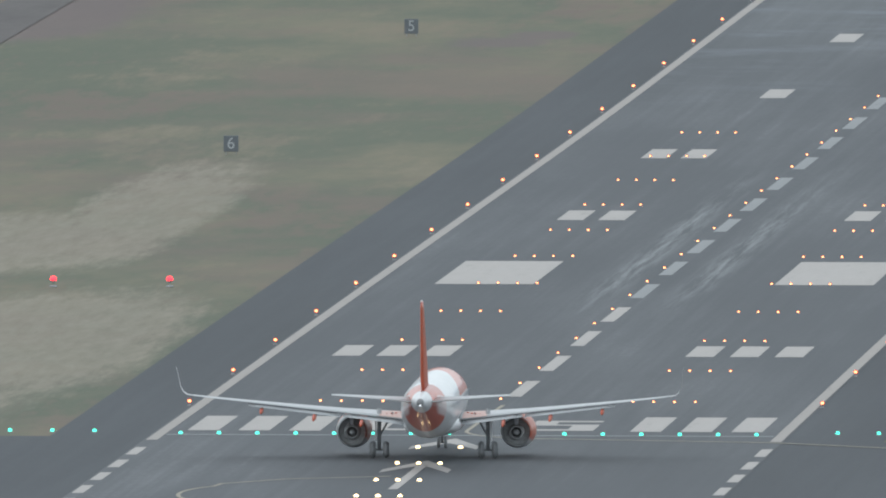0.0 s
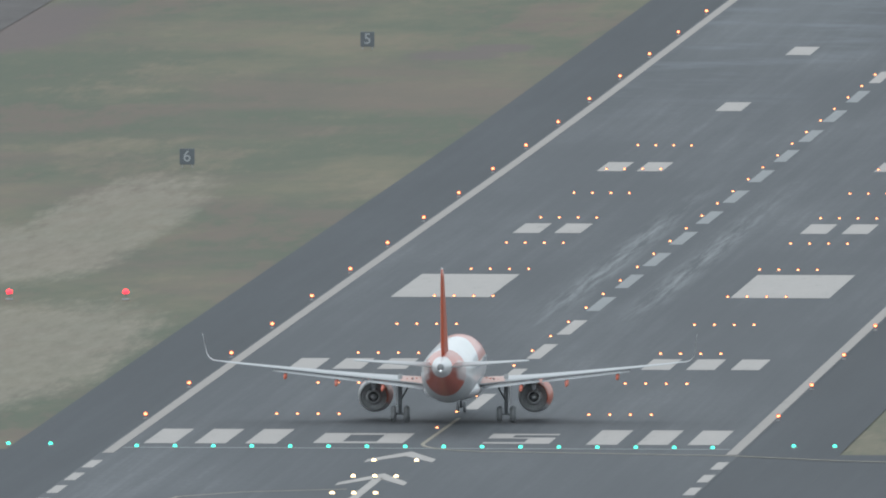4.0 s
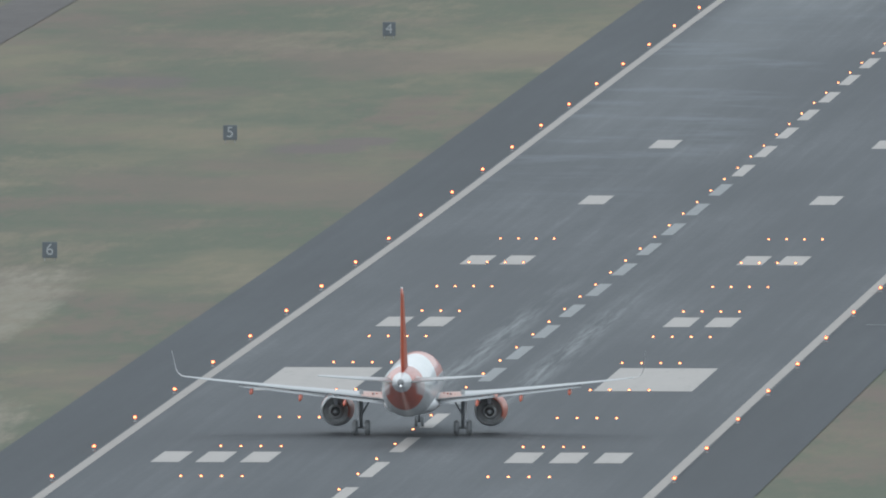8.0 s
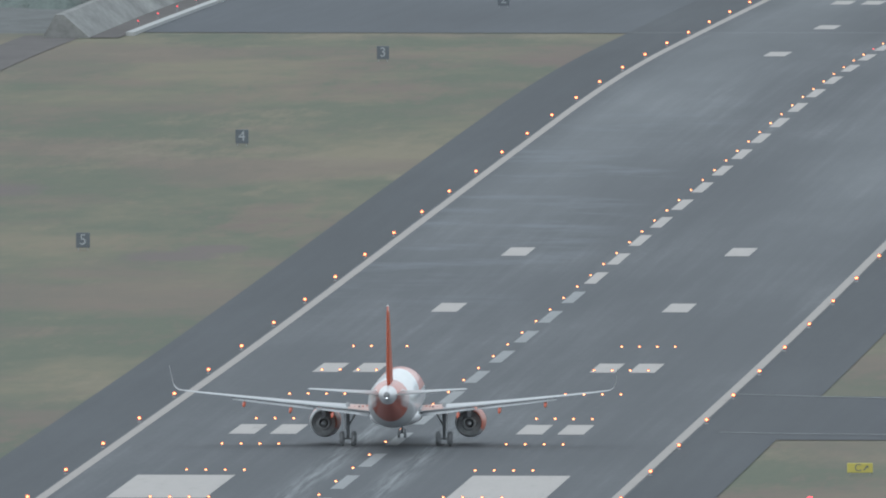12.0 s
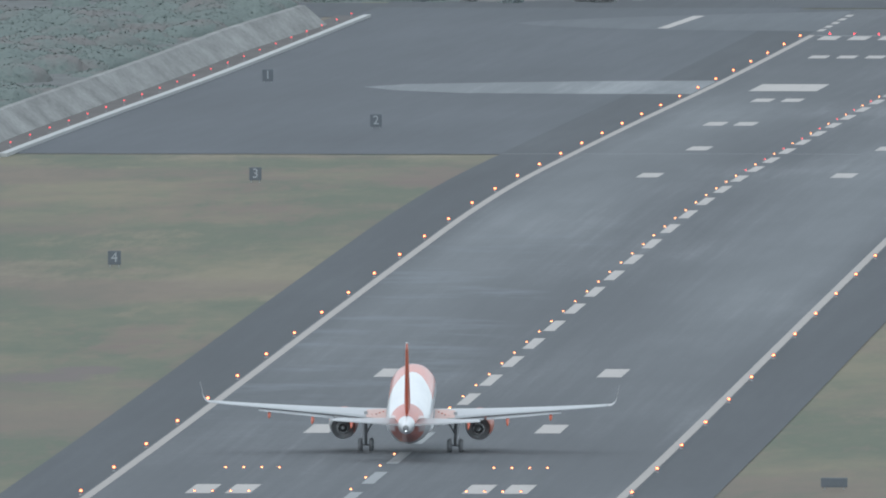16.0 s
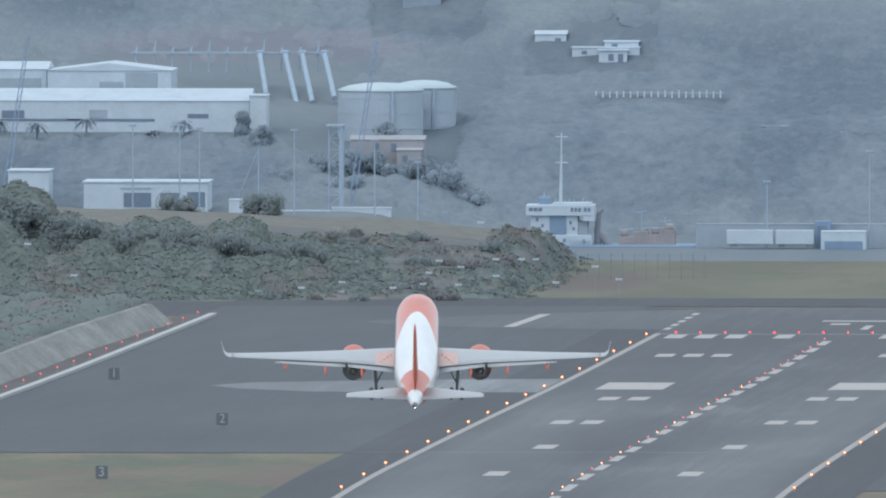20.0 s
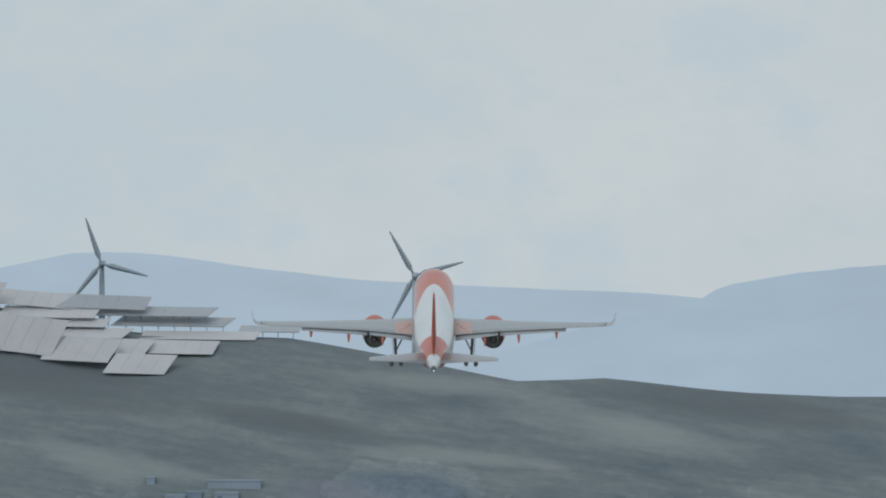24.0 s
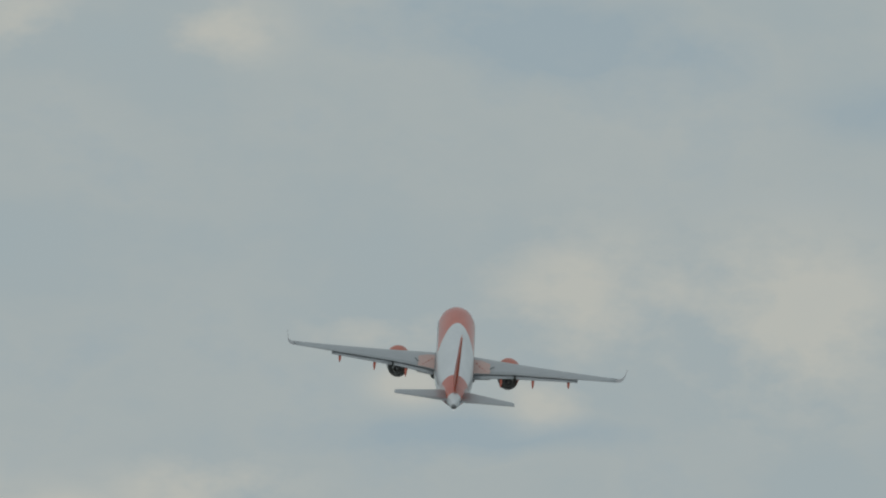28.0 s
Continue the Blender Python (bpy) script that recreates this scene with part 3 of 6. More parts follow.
def land(x, y):
    """Height of the ground sheet."""
    z = grade(max(min(y, 2230), -300)) - 0.10
    if y < -1500:      # the hill on which the camera stands
        z += 135.2 * (1 - smooth(-2385, -2080, y)) * (1 - smooth(250, 900, abs(x - 168)))
    if y > 2225:
        left = 1 - smooth(-82, -60, x)
        foot = -10.3 + 4.6 * left
        ridge = float(np.interp(x, RIDGE_X, RIDGE_Z))
        hill = float(np.interp(y, (2290, 2312, 2345, 2400, 2430, 2465, 2500, 2530, 2600), (foot, foot + 1.2, 2.0, 10.0, 23.5, 39.0, ridge, ridge - 8, 20)))
        shelf = float(np.interp(y, (2290, 2312, 2328, 2337, 2354, 2400, 2430), (foot, foot + 1.2, 0.6, 3.5, 4.0, 10.0, 23.5)))
        if y < 2430:
            hill += (shelf - hill) * (1 - smooth(-96, -88, x))
        hill += (1.6 * noise.noise((x * 0.03, y * 0.02, 0)) + 0.6 * noise.noise((x * 0.12, y * 0.08, 4))) * smooth(2345, 2390, y) * (1 - smooth(2485, 2500, y)) * 1.6
        z = z + (hill - z) * smooth(2225, 2290, y) if y < 2290 else hill
    return z


def on_slope(x, z):
    """Where, going up the slope at x, the ground reaches height z."""
    for k in range(400):
        if land(x, 2310 + 0.45 * k) >= z:
            return 2310 + 0.45 * k
    return 2490.0


def strip(name, x0, x1, y0, y1, lift, mat, parent=None, label="", step=20.0, shear=0.0):
    """A flat sheet on the graded surface, following its fall."""
    bm = bmesh.new()
    n = max(1, int(math.ceil((y1 - y0) / step)))
    rows = []
    for i in range(n + 1):
        y = y0 + (y1 - y0) * i / n
        rows.append([bm.verts.new((x0 + shear * i / n, y, grade(y) + lift)), bm.verts.new((x1 + shear * i / n, y, grade(y) + lift))])
    for a, b in zip(rows, rows[1:]):
        bm.faces.new((a[0], a[1], b[1], b[0]))
    return part(name, bm, mat, parent, label)


# ---------------------------------------------------------------- ground, runway, aprons
def build_ground():
    ys = [-3200, -2700, -2500, -2440, -2400, -2380, -2350, -2300, -2250, -2200, -2150, -2080, -1900, -1500, -1000, -600] + list(range(-300, 2000, 25)) + list(range(2000, 2610, 7))
    xs = [-2500, -1200, -700, -400, -280, -210] + [-170 + 4 * i for i in range(54)] + [60, 90, 120, 168, 240, 330, 500, 900, 2500]
    bm = bmesh.new()
    grid = [[bm.verts.new((x, y, land(x, y))) for x in xs] for y in ys]
    for j in range(len(ys) - 1):
        for i in range(len(xs) - 1):
            f = bm.faces.new((grid[j][i], grid[j][i + 1], grid[j + 1][i + 1], grid[j + 1][i]))
            f.smooth = True
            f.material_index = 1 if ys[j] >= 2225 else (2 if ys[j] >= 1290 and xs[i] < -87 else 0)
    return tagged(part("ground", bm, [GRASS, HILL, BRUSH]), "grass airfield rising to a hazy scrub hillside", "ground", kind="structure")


ground = build_ground()
runway = tagged(strip("runway", -22.6, 22.6, -500, 2000, -0.03, RUNWAY), "long grey asphalt runway with white markings", "runway", kind="structure")
for s in (-1, 1):
    x0, x1 = sorted((22.6 * s, 29.6 * s))
    tagged(strip("runway_shoulder", x0, x1, -500, 2000, -0.045, SHOULDER), "dark asphalt runway shoulder beside the grass", "shoulder", kind="structure")
tagged(strip("threshold_apron", -160, -29.6, -500, 110, -0.055, SHOULDER), "dark asphalt turning area before the threshold", "apron", kind="structure")
tagged(strip("threshold_apron", 29.6, 160, -500, 106, -0.055, SHOULDER), "dark asphalt turning area before the threshold", "apron", kind="structure")
tagged(strip("apron", -82.5, -29.6, 1304, 2006, -0.055, APRON), "wide dark asphalt apron beside the runway", "apron", kind="structure")
tagged(strip("apron", 29.6, 130, 1169, 2006, -0.055, APRON), "wide dark asphalt apron beside the runway", "apron", kind="structure")
tagged(strip("end_pavement", -82.5, 130, 2006, 2052, -0.05, SHOULDER), "dark pavement beyond the runway end", "pavement", kind="structure")
tagged(strip("taxiway", 29.6, 160, 421, 495, -0.05, SHOULDER), "asphalt exit taxiway joining the runway", "taxiway", kind="structure")
tagged(strip("service_road", -90, -83.8, 600, 1290, -0.05, DIRT_ROAD, shear=-1.5), "dark service track along the grass", "road", kind="structure")
tagged(strip("apron_edge", -104, -82.5, 1953, 2030, -0.058, SHOULDER), "dark asphalt edge of the apron below the bank", "apron", kind="structure")
# the pale lane with a rounded head on the apron
bm = bmesh.new()
pts = [(-22.7, 1574), (-36, 1574), (-48, 1576), (-57, 1590), (-61.2, 1606), (-57, 1620), (-48, 1628), (-36, 1636), (-22.7, 1640)]
bm.faces.new([bm.verts.new((x, y, grade(y) - 0.035)) for x, y in pts])
tagged(part("pale_lane", bm, PALE_LANE), "pale concrete lane with a rounded head on the apron", "pavement", kind="structure")
bm = bmesh.new()
pts = [(-22.7, 1884), (-38, 1888), (-50, 1898), (-58, 1912), (-61, 1924), (-57, 1938), (-48, 1956), (-36, 1974), (-22.7, 1990)]
bm.faces.new([bm.verts.new((x, y, grade(y) - 0.04)) for x, y in pts])
tagged(part("pale_lane", bm, FADED_LANE), "faded concrete lane with a rounded head by the runway end", "pavement", kind="structure")


def mark(x0, x1, y0, y1, mat=PAINT, name="runway_marking", shear=0.0, lift=-0.012):
    trim = 0.07 if name == "runway_marking" else 0.0
    return strip(name, x0 + 0.02, x1 - trim, y0, y1, lift, mat, runway, shear=shear)


for s in (-1, 1):     # edge lines, dashed before the threshold and beyond the far end
    x0, x1 = sorted((21.62 * s, 22.45 * s))
    mark(x0, x1, 105, 1862, PAINT_EDGE, name="edge_line")
    for k in range(14):
        mark(x0, x1, 86 - 16 * k, 95.5 - 16 * k, name="edge_dash")
    for k in range(5):
        mark(x0, x1, 1882 + 19 * k, 1893 + 19 * k, name="edge_dash")
    for k in range(3):            # threshold stripes
        c = s * (12.1 + 3.6 * k)
        mark(c - 1.15, c + 1.15, 117.5, 136.5)
        mark(c - 1.15, c + 1.15, 1838, 1857)
    mark(s * 6.3 - 1.1, s * 6.3 + 1.1, 1838, 1857)
    for k in range(3):            # three bars
        c = s * (9.75 + 3.3 * k)
        mark(c - 1.1, c + 1.1, 219, 234)
        mark(c - 1.1, c + 1.1, 1747, 1761)
    a0, a1 = sorted((s * 9.2, s * 16.9))
    mark(a0 - 0.2, a1 - 0.2, 325, 361)
    mark(a0, a1, 1588, 1622)
    for y in (436, 543):        # pairs
        for c in (9.8, 13.1):
            mark(s * c - 1.3, s * c + 0.9, y - 8, y + 8)
    for y in (1433.5, 1544.0):
        for c in (9.9, 13.2):
            mark(s * c - 1.1, s * c + 1.1, y - 8, y + 8)
    for y in (652, 757, 1223.5, 1328.5):
        mark(s * 9.9 - 1.15, s * 9.9 + 1.15, y - 8, y + 8)
mark(-21.5, 21.5, 111.6, 112.5, PAINT_OLD, "threshold_bar")
mark(-21.5, 21.5, 1858.5, 1860.5, PAINT_OLD, "threshold_bar")
for k in range(47):               # centre line dashes
    y = float(np.interp(k, (0, 5, 8, 20, 29, 31, 38, 46), (174.1, 350.3, 454.8, 887.3, 1212.3, 1282.1, 1536.8, 1814.8)))
    mark(-0.8, 0.25, y - 10.6, y + 10.6, PAINT_OLD if 4 <= k <= 14 else PAINT, "centre_dash")
# the runway's numerals, 05: strokes on the surface
for x0, x1, y0, y1 in ((-8.5, -6.5, 118.5, 131.5), (-4.1, -2.1, 118.5, 131.5), (-6.5, -4.1, 118.5, 120.6), (-6.5, -4.1, 129.4, 131.5),
                       (3.5, 8.3, 118.5, 120.4), (6.4, 8.3, 120.4, 125.2), (3.5, 8.3, 125.2, 126.6), (3.5, 5.2, 126.6, 129.6), (3.5, 8.3, 129.6, 131.5)):
    mark(x0, x1, y0, y1, name="numeral_stroke")
# arrow before the threshold
for sx in (-1, 1):
    bm = bmesh.new()
    bm.faces.new([bm.verts.new((x, y, -0.012)) for x, y in ((-0.75, 80), (-0.75, 74), (-0.75 + sx * 2.4, 64.5), (-0.75 + sx * 2.4, 68.5))])
    part("arrow_head", bm, PAINT, runway)
    bm = bmesh.new()
    bm.faces.new([bm.verts.new((x, y, -0.012)) for x, y in ((-0.75, 108), (-0.75, 102), (-0.75 + sx * 2.4, 94), (-0.75 + sx * 2.4, 98))])
    part("arrow_head", bm, PAINT, runway)
mark(-1.1, -0.4, 44, 74, name="arrow_shaft")
mark(-1.1, -0.4, 0, 30, name="arrow_shaft")


def line_on_ground(name, pts, w, mat, parent):
    bm = bmesh.new()
    rows = []
    for i, (x, y) in enumerate(pts):
        x2, y2 = pts[min(i + 1, len(pts) - 1)]
        x1, y1 = pts[max(i - 1, 0)]
        d = Vector((x2 - x1, y2 - y1)).normalized()
        n = Vector((-d.y, d.x)) * w / 2
        n.y *= 2.0
        rows.append([bm.verts.new((x + n.x, y + n.y, grade(y) - 0.008)), bm.verts.new((x - n.x, y - n.y, grade(y) - 0.008))])
    for a, b in zip(rows, rows[1:]):
        bm.faces.new((a[0], a[1], b[1], b[0]))
    return part(name, bm, mat, parent)


def arc(cx, cy, rx, ry, a0, a1, n=16):
    return [(cx + rx * math.cos(radians(a0 + (a1 - a0) * i / n)), cy + ry * math.sin(radians(a0 + (a1 - a0) * i / n))) for i in range(n + 1)]


line_on_ground("guide_line", [(-0.3, 152), (-0.6, 118)] + arc(6.0, 118, 6.6, 10, 180, 270) + [(22, 104), (30, 98), (45, 92), (70, 90)], 0.30, YELLOW, runway)
line_on_ground("guide_line", [(-2, 60), (-9, 56), (-13, 50)] + arc(-11.6, 38, 3.4, 10, 120, 250) + [(-8, 22), (0, 10)], 0.30, YELLOW, runway)
line_on_ground("guide_line", [(22.6, 498), (30, 494), (42, 489), (60, 487)], 0.35, PAINT_OLD, runway)
line_on_ground("guide_line", [(24.5, 433), (30, 431), (42, 429), (60, 428)], 0.35, PAINT_OLD, runway)
line_on_ground("joint_line", [(-29.5, 1305), (-14, 1306), (-5.5, 1306.5), (8, 1306)], 0.25, PAINT_OLD, runway)
mark(-42.3, -40.9, 1895, 1962, name="apron_bar", shear=1.2)
for x0, x1, y0, y1 in ((1.2, 2.2, 1884, 1905), (-3.4, -1.0, 1908, 1916), (-5.0, 3.4, 1925, 1931)):
    mark(x0, x1, y0, y1, name="apron_bar")


# ---------------------------------------------------------------- runway lamps
def lamp_thing(name, label, group, lens, raised=0.30, r=0.14, rim=None):
    """A stalked or inset fitting with its glowing lens; rim adds a glare halo."""
    bm = bmesh.new()
    tube(bm, (0, 0, -0.05), (0, 0, 0.04), r * 1.25, r * 1.15, 10)
    if raised > 0.15:
        tube(bm, (0, 0, 0.03), (0, 0, raised - r * 0.7), 0.035, 0.03, 6)
        tube(bm, (0, 0, raised - r * 0.9), (0, 0, raised - r * 0.5), r * 0.8, r * 0.95, 10)
    ob = tagged(part(name, bm, METAL_GREY), label, "runway light", group)
    bm = bmesh.new()
    bmesh.ops.create_uvsphere(bm, u_segments=10, v_segments=6, radius=r, matrix=Matrix.Translation((0, 0, raised)) @ Matrix.Diagonal((1, 1, 0.85, 1)))
    part("lens", bm, lens, ob, "glowing glass lens", smooth=True)
    if rim:
        # added glowing disc that imitates the glare, no part of the fitting
        bm = bmesh.new()
        bmesh.ops.create_uvsphere(bm, u_segments=12, v_segments=8, radius=r * 1.5, matrix=Matrix.Translation((0, r * 0.9, raised)) @ Matrix.Diagonal((1, 0.45, 1, 1)))
        part("lamp_glare", bm, rim, ob, "orange glare halo added round the lens", smooth=True)
    return ob


def spread(ob, places):
    first = True
    for x, y in places:
        m = Matrix.Translation((x, y, grade(y)))
        if first:
            ob.matrix_basis = m
            first = False
        else:
            copy_thing(ob, m)


edge_y = [192.6 + 42.4 * i for i in range(-1, 40)]
spread(lamp_thing("edge_light", "small stalked runway edge light glowing warm white", "runway edge lights", WARM, 0.30, 0.115, LAMP_GLARE), [(s * 22.75, y) for y in edge_y for s in (-1, 1)])
tdz_y = [155.6 + 42.4 * k for k in range(11)]
spread(lamp_thing("touchdown_light", "inset touchdown zone light glowing warm white", "touchdown zone lights", WARM_SOFT, 0.05, 0.085, LAMP_GLARE), [(s * x - 0.2, y) for y in tdz_y for s in (-1, 1) for x in (9.0, 10.5, 12.0, 13.5)])
cl_y = [137.9 + 21.2 * k for k in range(81)]
white_cl = [(-0.95, y) for i, y in enumerate(cl_y) if y < 1200 or (y < 1640 and i % 2)]
red_cl = [(-0.95, y) for i, y in enumerate(cl_y) if not (y < 1200 or (y < 1640 and i % 2))]
spread(lamp_thing("centre_light", "inset runway centre line light glowing warm white", "centre line lights", WARM_SOFT, 0.05, 0.085, LAMP_GLARE), white_cl)
spread(lamp_thing("centre_light", "inset runway centre line light glowing red", "centre line lights", RED_SMALL, 0.05, 0.105), red_cl)
spread(lamp_thing("threshold_light", "runway threshold light glowing green", "threshold lights", GREEN, 0.10, 0.15), [(-20.5 + 2.72 * k, 112.0) for k in range(16)] + [(x, 114.5) for x in (-32.8, -29.8, -26.8, 25.9, 28.8)])
spread(lamp_thing("end_light", "runway end light glowing red", "runway end lights", RED, 0.10, 0.10), [(-20 + 2.95 * k, 1864) for k in range(15)])
spread(lamp_thing("approach_light", "inset approach light glowing bright white", "approach lights", WHITE_LAMP, 0.06, 0.17), [(x, y) for y in (74.6, 53.5, 34.0, 13.5) for x in (-2.55, -1.05, 0.45)] + [(-2.5, 94.8), (0.5, 94.8)])
spread(lamp_thing("guard_light", "red runway guard light on a low post", "guard lights", RED, 0.55, 0.25), [(-45.95, 319.5), (-37.05, 320), (37.5, 314)])


# ---------------------------------------------------------------- boards beside the runway
def digit_text(parent, text, x, z, size, mat, y=-0.07):
    cu = bpy.data.curves.new("numeral", "FONT")
    cu.body, cu.size, cu.align_x, cu.align_y, cu.extrude = text, size, "CENTER", "CENTER", 0.01
    cu.materials.append(mat)
    tmp = bpy.data.objects.new("numeral", cu)
    scene.collection.objects.link(tmp)
    deps = bpy.context.evaluated_depsgraph_get()
    me = bpy.data.meshes.new_from_object(tmp.evaluated_get(deps))
    bpy.data.objects.remove(tmp)
    bpy.data.curves.remove(cu)
    ob = new("numeral", me)
    ob.parent = parent
    ob.matrix_basis = pose(x, y, z, 90, 0, 0)
    return ob


def distance_board(number, x, y):
    ob = holder("distance_board", "dark board on short legs with a white numeral " + number, "sign", "distance boards", pose(x, y, grade(y) - 0.1, 0, 0, 0))
    part("panel", box(bmesh.new(), -0.62, 0.62, -0.06, 0.06, 0.25, 1.58, 0.03), BOARD, ob)
    for s in (-0.42, 0.42):
        part("leg", tube(bmesh.new(), (s, 0, 0), (s, 0, 0.28), 0.04), METAL_GREY, ob)
    digit_text(ob, number, 0, 0.92, 1.35, BOARD_WHITE)
    return ob


for n, (x, y) in zip("654321", ((-48.7, 540.7), (-48.8, 759), (-48.7, 977), (-48.6, 1197), (-48.6, 1411), (-73.1, 1625))):
    distance_board(n, x, y)
ob = holder("taxiway_sign", "yellow taxiway sign on low legs in the grass", "sign", m=pose(38.9, 365, -0.15))
part("panel", box(bmesh.new(), -1.0, 1.0, -0.1, 0.1, 0.2, 0.95, 0.04), BOARD_YELLOW, ob)
digit_text(ob, "C", -0.15, 0.58, 0.8, BOARD, -0.11)
bm = bmesh.new()
bm.faces.new([bm.verts.new(p) for p in ((0.25, -0.115, 0.42), (0.33, -0.115, 0.36), (0.60, -0.115, 0.66), (0.52, -0.115, 0.72))])
bm.faces.new([bm.verts.new(p) for p in ((0.42, -0.115, 0.76), (0.66, -0.115, 0.76), (0.66, -0.115, 0.52))])
part("arrow", bm, BOARD, ob)
for s in (-0.8, 0.8):
    part("leg", tube(bmesh.new(), (s, 0, 0), (s, 0, 0.22), 0.05), METAL_GREY, ob)
ob = holder("runway_sign", "dark runway sign seen from its blank back", "sign", m=pose(38.9, 544, -0.2))
part("panel", box(bmesh.new(), -1.1, 1.1, -0.1, 0.1, 0.2, 1.0, 0.04), BOARD, ob)
for s in (-0.8, 0.8):
    part("leg", tube(bmesh.new(), (s, 0, 0), (s, 0, 0.22), 0.05), METAL_GREY, ob)


# ---------------------------------------------------------------- embankment beside the apron
def bank_x(y):
    """Foot of the bank, x."""
    return float(np.interp(y, (1281, 1380, 1780, 1911), (-84.2, -84.8, -84.9, -83.1)))


def embankment():
    rings, kerb = [], []
    for i in range(33):
        y = 1281 + (1911 - 1281) * i / 32
        g = grade(y)
        x = bank_x(y)
        rings.append([(x, y, g - 0.3), (x, y, g), (x - 2.7, y, g + 2.35), (x - 3.5, y, g + 2.35), (x - 5.0, y, g - 0.3)])
    bm = loft(bmesh.new(), rings)
    ob = tagged(part("embankment", bm, CONCRETE), "long sloping concrete retaining bank beside the apron", "wall", kind="structure")
    for i in range(22):           # joints between the cast slabs
        y = 1290 + 28.5 * i
        g, x = grade(y), bank_x(y)
        bm = bmesh.new()
        bm.faces.new([bm.verts.new(p) for p in ((x + 0.01, y, g + 0.01), (x + 0.01, y + 0.22, g + 0.01), (x - 2.69, y + 0.22, g + 2.37), (x - 2.69, y, g + 2.37))])
        part("slab_joint", bm, CONCRETE_DARK, ob)
    rings = []
    for i in range(33):
        y = 1292 + (1953 - 1292) * i / 32
        g = grade(y)
        rings.append([(-80.2, y, g - 0.2), (-80.2, y, g + 0.28), (-81.1, y, g + 0.28), (-81.1, y, g - 0.2)])
    tagged(part("kerb", loft(bmesh.new(), rings), KERB), "pale concrete kerb along the apron edge", "kerb", kind="structure")


embankment()
tagged(strip("bank_ledge", -84.9, -81.1, 1281, 1960, -0.02, DIRT_ROAD), "dark weedy ledge below the bank", "pavement", kind="structure")
spread(lamp_thing("bank_light", "small red obstruction light on the ledge", "bank lights", RED_SMALL, 0.45, 0.10), [(-82.4, 1330 + 31 * k) for k in range(21)])


# ---------------------------------------------------------------- the airliner
# its own space: nose along +y, main wheels touch the ground at y = 0, z = 0
def ring(y, rw, rh, zc, n=40):
    return [(rw * math.sin(2 * math.pi * i / n), y, zc + rh * math.cos(2 * math.pi * i / n)) for i in range(n)]


def airfoil(le, te, z, x, thick, camber=0.0):
    """Closed section at span x from the leading to the trailing edge."""
    c = le - te
    up = ((0, 0), (0.02, 0.35), (0.08, 0.7), (0.2, 0.95), (0.35, 1.0), (0.55, 0.8), (0.78, 0.42), (1.0, 0.04))
    pts = [(x, le - c * u, z + thick * c * 0.5 * v + camber * c * u * (1 - u)) for u, v in up]
    pts += [(x, le - c * u, z - thick * c * 0.42 * v + camber * c * u * (1 - u)) for u, v in up[::-1][:-1]]
    return pts


WING = ((1.2, 4.9, -1.25, 2.66), (2.2, 4.4, -1.25, 2.78), (4.2, 3.4, -1.27, 3.00), (6.4, 2.3, -1.35, 3.24), (9.0, 1.05, -1.95, 3.54), (12.8, -0.75, -2.85, 4.00), (15.4, -1.9, -3.45, 4.32), (16.7, -2.5, -3.8, 4.50))


def wing_at(x):
    xs = [w[0] for w in WING]
    return tuple(float(np.interp(x, xs, [w[k] for w in WING])) for k in (1, 2, 3))


